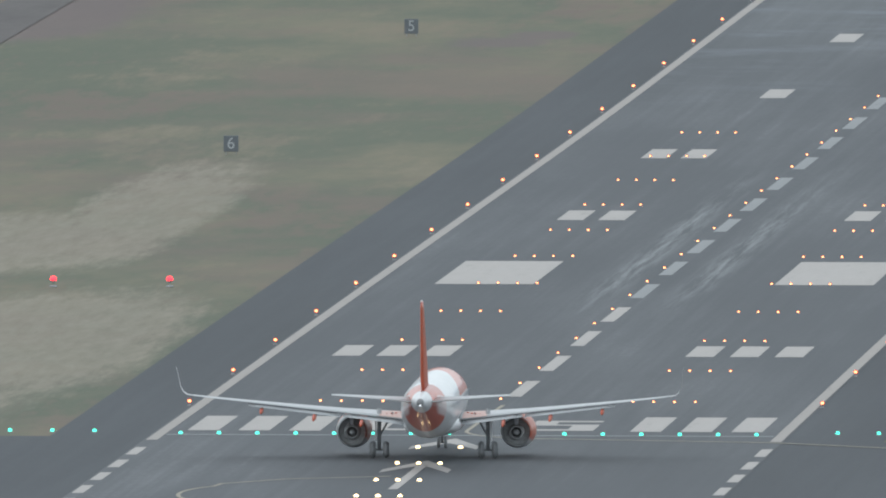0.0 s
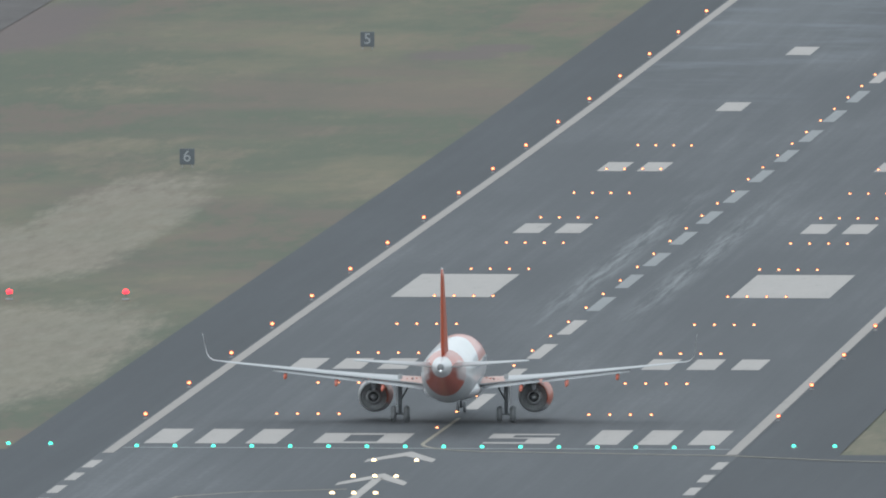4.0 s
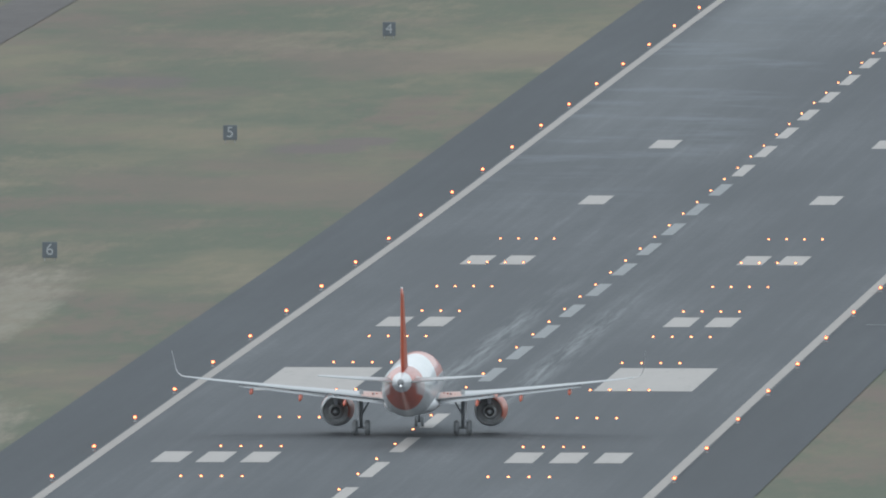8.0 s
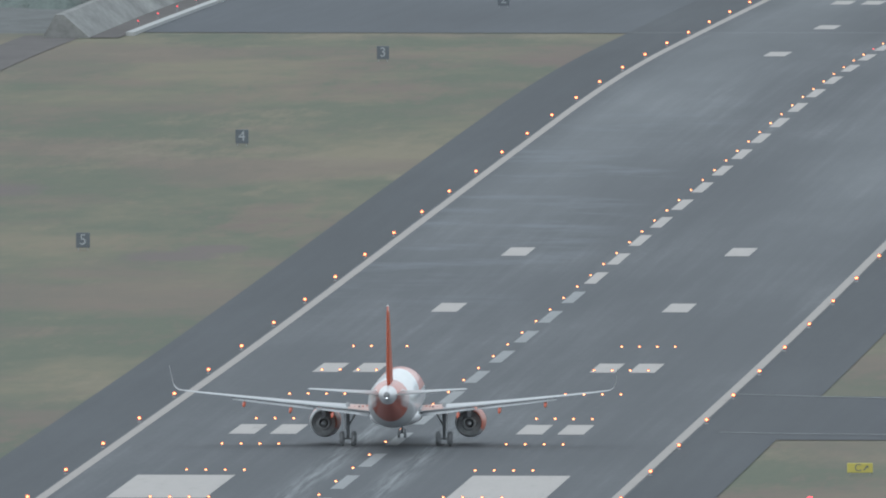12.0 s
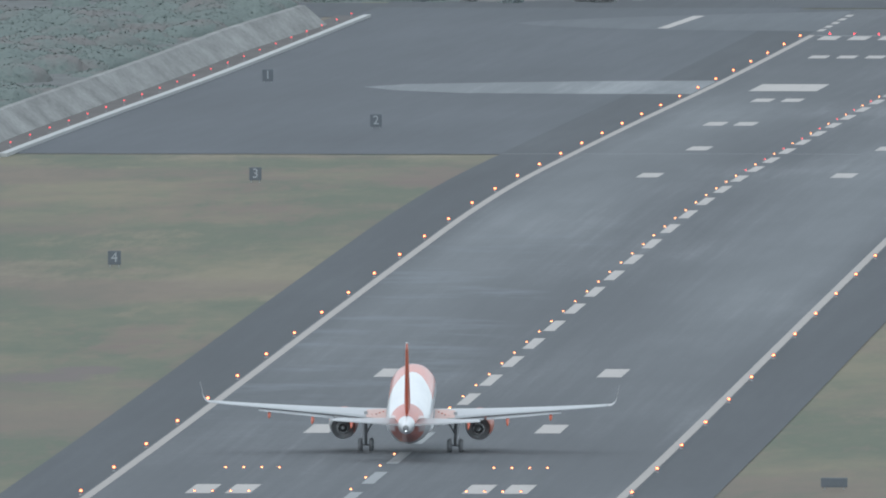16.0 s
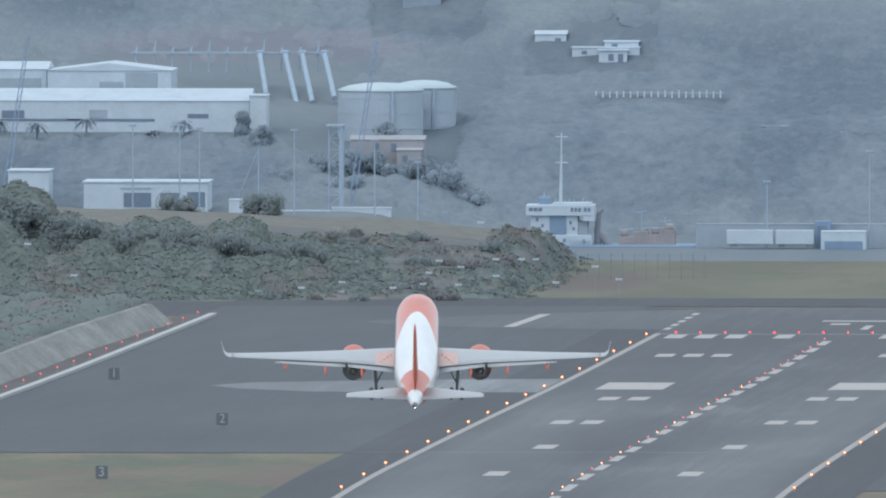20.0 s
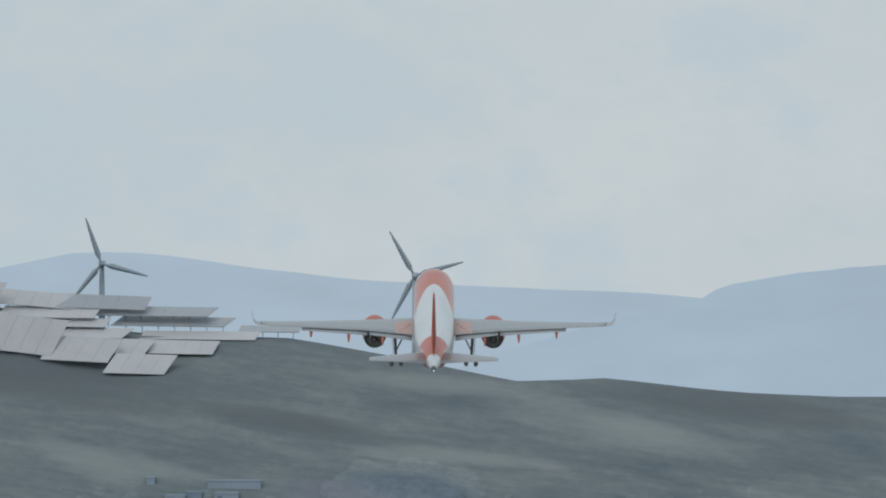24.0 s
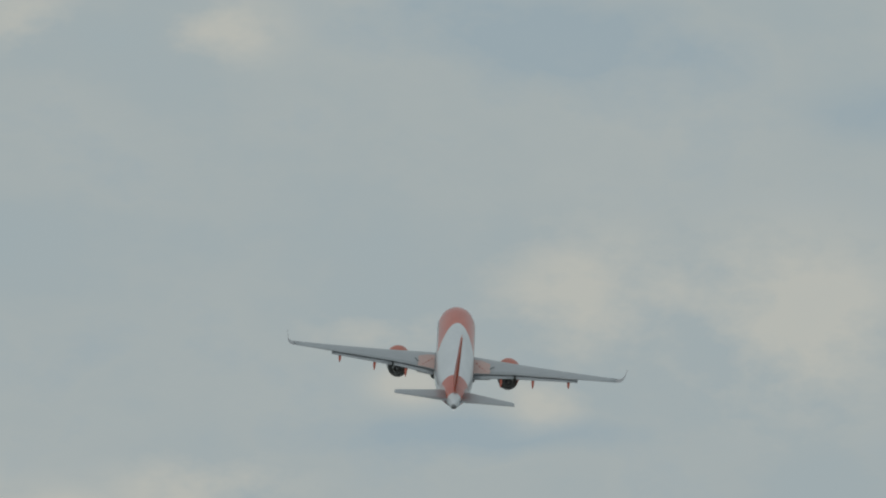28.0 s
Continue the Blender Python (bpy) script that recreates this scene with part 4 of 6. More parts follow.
def build_airliner():
    plane = holder("airliner", "twin-engined white and orange airliner taking off", "airplane")
    st = ((16.6, 0.06, 0.06, 3.15), (16.4, 0.38, 0.36, 3.17), (15.95, 0.75, 0.72, 3.22), (15.1, 1.15, 1.12, 3.33), (13.9, 1.5, 1.5, 3.5), (12.6, 1.77, 1.82, 3.62),
          (11.1, 1.93, 2.01, 3.72), (9.9, 1.975, 2.07, 3.75), (7, 1.975, 2.07, 3.75), (3, 1.975, 2.07, 3.75), (-1, 1.975, 2.07, 3.75), (-5.5, 1.975, 2.07, 3.75),
          (-7.5, 1.95, 2.03, 3.79), (-9.5, 1.85, 1.9, 3.92), (-11.5, 1.66, 1.69, 4.12), (-13.5, 1.4, 1.42, 4.36), (-15.3, 1.1, 1.14, 4.58), (-17.0, 0.8, 0.84, 4.76), (-18.5, 0.52, 0.55, 4.88), (-19.6, 0.33, 0.35, 4.93), (-19.75, 0.27, 0.29, 4.93))
    part("fuselage", loft(bmesh.new(), [ring(*s) for s in st]), FUSELAGE, plane, "white fuselage with orange forward cap and rear band", smooth=True)
    bm = bmesh.new()
    tube(bm, (0, -19.70, 4.93), (0, -19.95, 4.93), 0.26, 0.24, 16)
    part("exhaust_pipe", bm, DARK, plane, "dark auxiliary exhaust in the tail cone", smooth=True)
    bm = bmesh.new()
    bmesh.ops.create_uvsphere(bm, u_segments=8, v_segments=5, radius=0.05, matrix=Matrix.Translation((0.02, -19.98, 4.72)))
    part("tail_light", bm, TAIL_LAMP, plane, "small white tail light", smooth=True)
    # belly fairing between the wings
    bm = loft(bmesh.new(), [ring(y, w, h, z, 24) for y, w, h, z in ((7.0, 0.7, 0.4, 2.2), (5.8, 1.65, 0.65, 2.3), (3.5, 2.05, 0.82, 2.35), (0, 2.1, 0.85, 2.38), (-3.0, 1.95, 0.75, 2.4), (-5.2, 1.4, 0.55, 2.4), (-6.8, 0.6, 0.3, 2.4))])
    part("belly_fairing", bm, WHITE_PAINT, plane, smooth=True)
    for s in (-1, 1):
        rings = [[(s * p[0], p[1], p[2]) for p in airfoil(le, te, z, x, 0.105 - 0.002 * x, 0.015)] for x, le, te, z in WING]
        part("wing", loft(bmesh.new(), rings), WING_GREY, plane, "light grey swept wing", smooth=True)
        # upturned tip
        tip = []
        for x, z, le, te in ((16.7, 4.50, -2.5, -3.8), (17.05, 4.58, -2.78, -3.95), (17.32, 4.8, -3.1, -4.15), (17.48, 5.15, -3.55, -4.45), (17.56, 5.70, -4.3, -5.0), (17.64, 6.30, -5.1, -5.65), (17.70, 6.60, -5.6, -5.95)):
            a = airfoil(le, te, 0, 0, 0.05)
            n = Vector((-1, 0, 0.25)) if z > 4.98 else (Vector((-0.6, 0, 0.8)) if z > 4.58 else Vector((-0.1, 0, 1)))
            n.normalize()
            tip.append([(s * (x + n.x * p[2]), p[1], z + n.z * p[2]) for p in a])
        part("winglet", loft(bmesh.new(), tip), WINGLET, plane, "grey-white upturned wing tip", smooth=True)
        # flaps set out below the trailing edge, in two lengths
        for xa, xb in ((2.1, 6.25), (6.45, 12.8)):
            rows = []
            for k in range(5):
                x = xa + (xb - xa) * k / 4
                le, te, z = wing_at(x)
                c = 0.25 * (le - te) * (0.8 if xa < 3 else 1.0)
                f0, f1 = te + c * 0.32, te - c * 0.62
                ang = -0.20
                pts = airfoil(0, -(f0 - f1), 0, x, 0.12)
                rows.append([(s * p[0], f0 + p[1], z - 0.13 + p[2] + p[1] * -ang) for p in pts])
            part("flap", loft(bmesh.new(), rows), WING_GREY, plane, smooth=True)
        # dark bar that paints the shade in the slot in front of the flaps
        rows = []
        for x in np.linspace(2.1, 12.8, 9):
            le, te, z = wing_at(float(x))
            rows.append([(s * float(x), te + 0.02, z - 0.03), (s * float(x), te + 0.02, z - 0.075), (s * float(x), te + 0.32, z - 0.075), (s * float(x), te + 0.32, z - 0.03)])
        part("flap_slot_shade", loft(bmesh.new(), rows), GAP, plane, "dark strip painted for the shade ahead of the flaps")
        # faded panel at the root
        bm = bmesh.new()
        rows = []
        for x, y0, y1 in ((2.02, 2.8, -1.1), (2.9, 2.4, -1.12), (3.75, 1.5, -1.15)):
            le, te, z = wing_at(x)
            def top(y, le=le, te=te, z=z, x=x):
                u = (le - y) / (le - te)
                v = float(np.interp(u, (0, 0.02, 0.08, 0.2, 0.35, 0.55, 0.78, 1), (0, .35, .7, .95, 1, .8, .42, .04)))
                return z + (0.105 - 0.002 * x) * (le - te) * 0.5 * v + 0.015 * (le - te) * u * (1 - u) + 0.03
            rows.append([(s * x, y, top(y)) for y in np.linspace(y0, y1, 8)])
        vs = [[bm.verts.new(p) for p in r] for r in rows]
        for a, b in zip(vs, vs[1:]):
            for i in range(7):
                bm.faces.new((a[i], a[i + 1], b[i + 1], b[i]))
        root = part("root_panel", bm, PALE_ORANGE, plane, "faded orange panel on the wing root")
        for k in range(4):
            x = 2.35 + 0.3 * k
            le, te, z = wing_at(x)
            part("panel_stud", tube(bmesh.new(), (s * x, 1.4 - 0.75 * k, z + 0.24), (s * x, 1.4 - 0.75 * k, z + 0.335 - 0.025 * k), 0.075, 0.075, 8), ORANGE, root)
        # flap track fairings
        for x, L in ((4.95, 3.4), (8.25, 3.2), (11.9, 2.5)):
            le, te, z = wing_at(x)
            y0 = te + 1.2
            rr = [(y0, 0.05, 0.05), (y0 - 0.25 * L, 0.14, 0.18), (y0 - 0.55 * L, 0.15, 0.21), (y0 - 0.8 * L, 0.10, 0.14), (y0 - L, 0.03, 0.04)]
            bm = loft(bmesh.new(), [[(s * x + p[0], p[1], p[2]) for p in ring(y, w, h, z - 0.36 - 0.10 * (y0 - y), 12)] for y, w, h in rr])
            part("flap_track_fairing", bm, ORANGE, plane, "orange flap track fairing", smooth=True)
        # tailplane
        rings = [[(s * p[0], p[1], p[2]) for p in airfoil(le, te, z, x, 0.10)] for x, le, te, z in ((0.5, -13.9, -17.9, 4.85), (3.4, -15.75, -18.25, 5.10), (6.0, -17.35, -18.7, 5.33), (6.22, -17.75, -18.72, 5.35))]
        part("tailplane", loft(bmesh.new(), rings), WING_GREY, plane, smooth=True)
        # engine: nacelle, hot section, pylon
        ex, ez = s * 5.75, 1.75
        prof = ((7.35, 0.98), (7.45, 1.06), (7.3, 1.16), (6.7, 1.24), (5.8, 1.25), (4.8, 1.2), (3.9, 1.1), (3.2, 1.0), (3.15, 0.95), (4.0, 0.9), (4.6, 0.85))
        bm = loft(bmesh.new(), [[(0 + p[0], y - 4.8, p[2]) for p in ring(0, r, r, 0, 32)] for y, r in prof], cap=False)
        nac = part("engine", bm, NACELLE, plane, "white and orange engine nacelle", smooth=True)
        nac.matrix_basis = Matrix.Translation((ex, 2.75, ez))
        bm = bmesh.new()
        loft(bm, [[(p[0], y - 4.8, p[2]) for p in ring(0, r, r, 0, 24)] for y, r in ((4.5, 0.86), (4.45, 0.62), (3.3, 0.60), (2.75, 0.46), (2.72, 0.38), (3.2, 0.34))], cap=False)
        part("core_nozzle", bm, NOZZLE, nac, "grey burnt core nozzle", smooth=True)
        part("exhaust_cone", tube(bmesh.new(), (0, -1.4, 0), (0, -2.55, 0), 0.34, 0.06, 16), EXHAUST, nac, smooth=True)
        part("fan_face", tube(bmesh.new(), (0, 1.55, 0), (0, 1.7, 0), 0.98, 0.98, 24), DARK, nac)
        part("fan_duct", tube(bmesh.new(), (0, -1.15, 0), (0, -1.0, 0), 0.9, 0.9, 24), EXHAUST, nac)
        rows = [[(ex + dx, y, z) for dx, y, z in ((-0.12, y0, z0), (0.12, y0, z0), (0.12, y1, z1), (-0.12, y1, z1))] for y0, z0, y1, z1 in ((3.4, 2.85, 1.0, 2.2), (2.8, 3.0, 0.3, 2.5), (1.6, 3.1, -0.2, 2.7))]
        part("pylon", loft(bmesh.new(), rows), WHITE_PAINT, plane)
    # fin
    fin = []
    for z, le, te, th in ((5.55, -10.4, -17.5, 0.46), (6.1, -11.9, -17.6, 0.50), (7.5, -13.1, -17.85, 0.44), (9.4, -14.7, -18.2, 0.34), (11.3, -16.2, -18.5, 0.24), (11.82, -16.9, -18.55, 0.14)):
        c = le - te
        half = ((0, 0), (0.05, 0.5), (0.2, 0.95), (0.4, 1), (0.7, 0.55), (1, 0.08))
        fin.append([(th * 0.5 * v, le - c * u, z) for u, v in half] + [(-th * 0.5 * v, le - c * u, z) for u, v in half[::-1][:-1]])
    part("fin", loft(bmesh.new(), fin), ORANGE, plane, "orange tail fin", smooth=True)
    bm = bmesh.new()
    bmesh.ops.create_uvsphere(bm, u_segments=8, v_segments=5, radius=0.09, matrix=Matrix.Translation((0, -17.6, 11.84)))
    part("fin_tip_light", bm, WHITE_PAINT, plane, smooth=True)
    # landing gear, hung at its hinges
    legs = []
    for s in (-1, 1):
        bm = bmesh.new()
        tube(bm, (0, 0, 0.75), (0, 0, -2.1), 0.16, 0.12, 12)
        tube(bm, (s * -0.95, 0.1, 0.5), (0, 0, -1.2), 0.07, 0.07, 8)
        tube(bm, (0, -0.28, -1.1), (0, -0.05, -1.95), 0.05, 0.05, 6)
        tube(bm, (-0.62, 0, -2.1), (0.62, 0, -2.1), 0.09, 0.09, 10)
        leg = part("main_gear", bm, METAL_GREY, plane, "twin-wheeled main landing gear leg", smooth=True)
        leg.matrix_basis = Matrix.Translation((s * 3.8, 0, 2.68))
        for k in (-0.47, 0.47):
            bm = bmesh.new()
            tube(bm, (k - 0.2, 0, -2.1), (k + 0.2, 0, -2.1), 0.58, 0.58, 24)
            bmesh.ops.bevel(bm, geom=[e for e in bm.edges if abs(e.calc_length()) < 0.2], offset=0.1, segments=2, affect="EDGES")
            w = part("wheel", bm, DARK, leg, "black tyre", smooth=True)
        bm = bmesh.new()
        box(bm, s * 0.22, s * 0.27, -0.55, 0.5, -1.5, 0.05) if s > 0 else box(bm, -0.27, -0.22, -0.55, 0.5, -1.5, 0.05)
        part("gear_door", bm, WHITE_PAINT, leg)
        legs.append(leg)
    bm = bmesh.new()
    tube(bm, (0, 0, 0.1), (0, 0.1, -1.6), 0.11, 0.09, 10)
    tube(bm, (0, 0.9, 0), (0, 0.06, -0.9), 0.05, 0.05, 6)
    tube(bm, (-0.36, 0.1, -1.6), (0.36, 0.1, -1.6), 0.06, 0.06, 8)
    nose = part("nose_gear", bm, METAL_GREY, plane, "twin-wheeled nose landing gear leg", smooth=True)
    nose.matrix_basis = Matrix.Translation((0, 12.6, 1.99))
    for k in (-0.25, 0.25):
        part("wheel", tube(bmesh.new(), (k - 0.1, 0.1, -1.6), (k + 0.1, 0.1, -1.6), 0.38, 0.38, 20), DARK, nose, "black tyre", smooth=True)
    legs.append(nose)
    # cabin windows along both sides
    for s in (-1, 1):
        for k in range(30):
            y = 11.5 - 0.75 * k
            bm = bmesh.new()
            z = 4.15
            xx = 1.975 * math.sqrt(max(0, 1 - ((z - 3.75) / 2.07) ** 2))
            taper = float(np.interp(y, (-11.5, -9.5, -7.5, -5.5), (0.85, 0.94, 0.985, 1.0)))
            xx *= taper
            bm.faces.new([bm.verts.new((s * (xx + 0.012 - (0.05 * dz)), y + dy, z + dz)) for dy, dz in ((-0.11, -0.14), (-0.11, 0.14), (0.11, 0.14), (0.11, -0.14))])
            part("cabin_window", bm, WINDOW, plane)
    return plane, legs


airliner, gear = build_airliner()

# time, x, y, z, heading, pitch, roll of the airliner
FLIGHT = [
    (0, -0.58, 83.00, 0.00, 1.21, 0.00, 0.00),
    (0.5, -0.50, 89.00, 0.00, 1.24, 0.00, 0.00),
    (1, -0.39, 94.60, 0.00, 1.28, 0.00, 0.00),
    (1.5, -0.11, 100.60, 0.00, 1.24, 0.00, 0.00),
    (2, 0.13, 107.20, 0.00, 1.20, 0.00, 0.00),
    (4.5, -0.64, 159.00, 0.00, 1.20, 0.00, 0.00),
    (5, -0.89, 172.00, 0.00, 1.37, 0.00, 0.00),
    (6, -0.99, 199.00, 0.00, 1.17, 0.00, 0.00),
    (7, -0.81, 228.00, -0.00, 1.20, 0.00, 0.00),
    (8, -0.59, 258.00, -0.01, 1.19, 0.00, 0.00),
    (9.5, -0.10, 309.00, -0.02, 1.29, 0.00, 0.00),
    (10, 0.03, 327.00, -0.03, 1.24, 0.00, 0.00),
    (10.5, 0.10, 346.00, -0.04, 1.19, 0.00, 0.00),
    (11, 0.13, 366.00, -0.05, 1.16, 0.00, 0.00),
    (11.5, 0.17, 387.00, -0.07, 1.23, 0.00, 0.00),
    (14, 0.15, 502.00, -0.16, 1.41, 0.67, 0.00),
    (15, 0.29, 554.00, -0.17, 1.23, 2.78, 0.00),
    (15.5, 0.13, 582.00, -0.17, 1.61, 4.06, 0.00),
    (16, 0.09, 610.00, -0.04, 1.97, 6.17, 0.46),
    (16.5, 0.10, 638.00, 0.57, 2.07, 8.34, 1.07),
    (17, 0.20, 666.00, 1.51, 1.22, 9.33, 1.38),
    (17.5, 0.30, 694.50, 3.00, 1.29, 10.70, 1.27),
    (18, 0.50, 723.00, 5.07, 1.37, 12.06, 1.16),
    (18.5, 0.75, 752.00, 7.96, 1.64, 13.92, 1.04),
    (19, 1.17, 781.00, 11.82, 1.95, 15.31, 0.22),
    (19.5, 1.44, 809.50, 16.56, 2.24, 15.30, 0.08),
    (20, 1.86, 838.00, 22.09, 2.53, 15.29, -0.05),
    (20.5, 2.31, 866.50, 28.25, 2.50, 14.62, -0.91),
    (21, 2.52, 895.00, 34.39, 2.47, 13.96, -1.76),
    (21.5, 2.48, 922.00, 40.69, 2.41, 14.64, -0.34),
    (22, 2.71, 949.00, 47.23, 2.45, 15.10, -0.29),
    (22.5, 2.99, 976.00, 53.78, 2.49, 15.56, -0.24),
    (24.5, 3.86, 1080.00, 83.26, 2.83, 15.48, 0.30),
    (25, 4.06, 1106.00, 90.65, 2.96, 15.70, 0.37),
    (25.5, 3.10, 1132.50, 97.08, 2.73, 15.84, 1.93),
    (26, 1.91, 1159.00, 103.48, 2.51, 15.97, 3.49),
    (26.5, 2.07, 1188.00, 111.18, 2.21, 16.29, 4.72),
    (27, 2.72, 1217.00, 119.56, 1.90, 16.61, 5.95),
    (27.5, 2.06, 1250.50, 128.89, 1.84, 17.17, 6.52),
    (28, 1.68, 1284.00, 137.42, 1.79, 17.73, 7.08),
]
MASTS = [(-119.0, -1.4), (-109.4, -2.6), (-103.6, -6.5), (-91.7, -8.8), (-80.5, -8.5), (-76.5, -9.4), (-70.0, -7.3), (-63.6, -8.0), (-59.8, -7.5), (-59.1, -6.1), (-57.8, -4.6), (-55.1, -5.4), (-52.6, 0.2), (-50.7, -4.4), (-47.5, -4.4), (-45.7, -4.4), (-35.3, -6.9), (-50.7, -6.5), (-70.1, -8.5), (-80.8, -9.9), (-59.9, -9.6), (-55.4, -7.6), (-85.0, -10.9), (-122.2, -12.3), (-117.5, -13.5), (-43.2, -7.3), (-38.3, -5.3), (-75.1, -8.0), (-90.0, -10.9), (-67.3, -10.3)]
SOLAR_ROWS = [   # middle y, ends x, foot and head z, lean, fall along the row
    (2496.6, -137.7, -127.2, 57.4, 60.9, 2.33, 1.09, SOLAR),
    (2499.8, -128.1, -114.9, 57.2, 59.1, 0.93, 1.24, SOLAR),
    (2497.6, -125.3, -112.8, 55.6, 57.1, 0.93, 0.16, SOLAR),
    (2495.7, -123.8, -111.3, 54.4, 55.5, 0.78, 0.16, SOLAR),
    (2500.0, -118.0, -105.9, 56.8, 58.6, 0.78, 0.47, SOLAR_DIM),
    (2500.0, -112.2, -97.3, 55.8, 57.0, 1.40, 0.23, SOLAR_DIM),
    (2499.7, -109.8, -95.0, 54.4, 55.6, 1.55, 0.23, SOLAR_DIM),
    (2493.3, -121.9, -108.7, 52.9, 54.2, 1.55, 0.16, SOLAR),
    (2490.1, -116.7, -105.4, 50.8, 52.8, 1.40, 0.31, SOLAR),
    (2489.5, -137.3, -126.4, 53.3, 57.2, 2.33, 1.71, SOLAR),
    (2487.5, -126.6, -118.1, 51.0, 55.8, 2.33, 1.09, SOLAR),
    (2487.0, -118.8, -110.3, 49.8, 53.0, 1.94, 0.47, SOLAR),
    (2485.1, -110.1, -102.4, 48.1, 50.7, 1.71, 0.23, SOLAR),
    (2496.1, -105.7, -90.5, 52.6, 53.7, 0.62, 0.16, SOLAR),
    (2491.4, -104.3, -96.1, 50.7, 52.5, 0.93, 0.16, SOLAR),
    (2499.3, -92.2, -84.6, 53.6, 54.4, 0.31, 0.08, SOLAR_DIM),
]
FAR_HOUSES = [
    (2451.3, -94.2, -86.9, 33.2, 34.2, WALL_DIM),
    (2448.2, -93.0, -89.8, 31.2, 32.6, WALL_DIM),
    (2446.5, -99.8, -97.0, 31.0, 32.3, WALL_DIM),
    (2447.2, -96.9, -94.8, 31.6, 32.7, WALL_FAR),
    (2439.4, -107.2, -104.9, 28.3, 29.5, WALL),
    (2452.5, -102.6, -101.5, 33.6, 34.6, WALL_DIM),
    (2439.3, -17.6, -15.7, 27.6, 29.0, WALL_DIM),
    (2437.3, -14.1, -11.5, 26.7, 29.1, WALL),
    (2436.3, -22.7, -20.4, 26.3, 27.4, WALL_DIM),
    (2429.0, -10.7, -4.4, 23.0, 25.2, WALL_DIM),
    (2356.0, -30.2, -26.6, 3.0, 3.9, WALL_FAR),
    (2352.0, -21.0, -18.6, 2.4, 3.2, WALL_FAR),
]


# ---------------------------------------------------------------- woods
def wooded(x, z):
    best = -9.0
    for cx, cz, rx, rz, turn in WOODS:
        best = max(best, 1 - ((x - cx) / rx) ** 2 - ((z - cz) / rz) ** 2)
    return best


def canopy(name, label, mat, gx, gy, crowns, height, leaves=0, seed=3):
    """One lumpy roof of many crowns over the ground's height, with loose leaves on it that fray its outline."""
    rng = np.random.default_rng(seed)
    top = np.zeros((len(gy), len(gx)))
    for x, y, w, d, h in crowns:
        i0, i1 = np.searchsorted(gx, (x - w, x + w))
        j0, j1 = np.searchsorted(gy, (y - d, y + d))
        q = ((gx[None, i0:i1] - x) / w) ** 2 + ((gy[j0:j1, None] - y) / d) ** 2
        top[j0:j1, i0:i1] = np.maximum(top[j0:j1, i0:i1], h * np.clip(1 - q, 0, 1) ** 0.42)
    base = np.array([[height(float(x), float(y)) for x in gx[::6]] for y in gy[::3]])
    ground_z = np.array([np.interp(gx, gx[::6], r) for r in base])
    ground_z = np.array([np.interp(gy, gy[::3], ground_z[:, i]) for i in range(len(gx))]).T
    zz = ground_z + top + np.minimum(top, 1.5) * rng.uniform(-0.05, 0.05, top.shape) - 0.06
    xx, yy = np.meshgrid(gx, gy)
    jit = np.minimum(top, 1.0)[..., None] * rng.uniform(-0.1, 0.1, (*top.shape, 3))
    verts = (np.stack((xx, yy, zz), -1) + jit).reshape(-1, 3)
    n = len(gx)
    keep = (top[:-1, :-1] > 0.08) | (top[1:, :-1] > 0.08) | (top[:-1, 1:] > 0.08) | (top[1:, 1:] > 0.08)
    j, i = np.nonzero(keep)
    k = j * n + i
    quads = np.stack((k, k + 1, k + n + 1, k + n), -1)
    used, flat = np.unique(quads, return_inverse=True)
    points, faces = verts[used], flat.reshape(-1, 4)
    if leaves:
        jj, ii = np.nonzero(top > 0.4)
        pick = rng.integers(0, len(jj), leaves)
        c = verts.reshape(*top.shape, 3)[jj[pick], ii[pick]]
        slope_y, slope_x = np.gradient(zz, gy, gx)
        u = np.stack((-slope_x[jj[pick], ii[pick]], -slope_y[jj[pick], ii[pick]], np.ones(leaves)), -1)
        u /= np.linalg.norm(u, axis=1)[:, None]
        c = c + u * rng.uniform(0.0, 0.15, (leaves, 1)) + rng.uniform(-0.18, 0.18, (leaves, 3)) * (1, 1.6, 0.4)
        u += rng.normal(size=(leaves, 3)) * 0.26
        v = np.cross(u, rng.normal(size=(leaves, 3)))
        wv = np.cross(u, v)
        v /= np.linalg.norm(v, axis=1)[:, None]
        wv /= np.linalg.norm(wv, axis=1)[:, None]
        r = rng.uniform(0.07, 0.19, (leaves, 1, 1))
        quad = (c[:, None, :] + np.stack((v, wv * 0.8, -v, wv * -0.8), 1) * r).reshape(-1, 3)
        faces = np.concatenate((faces, np.arange(len(quad)).reshape(-1, 4) + len(points)))
        points = np.concatenate((points, quad))
    me = bpy.data.meshes.new(name)
    me.from_pydata(points.tolist(), [], faces.tolist())
    me.polygons.foreach_set("use_smooth", [True] * len(me.polygons))
    me.materials.append(mat)
    return tagged(new(name, me), label, "shrubs", kind="stuff")


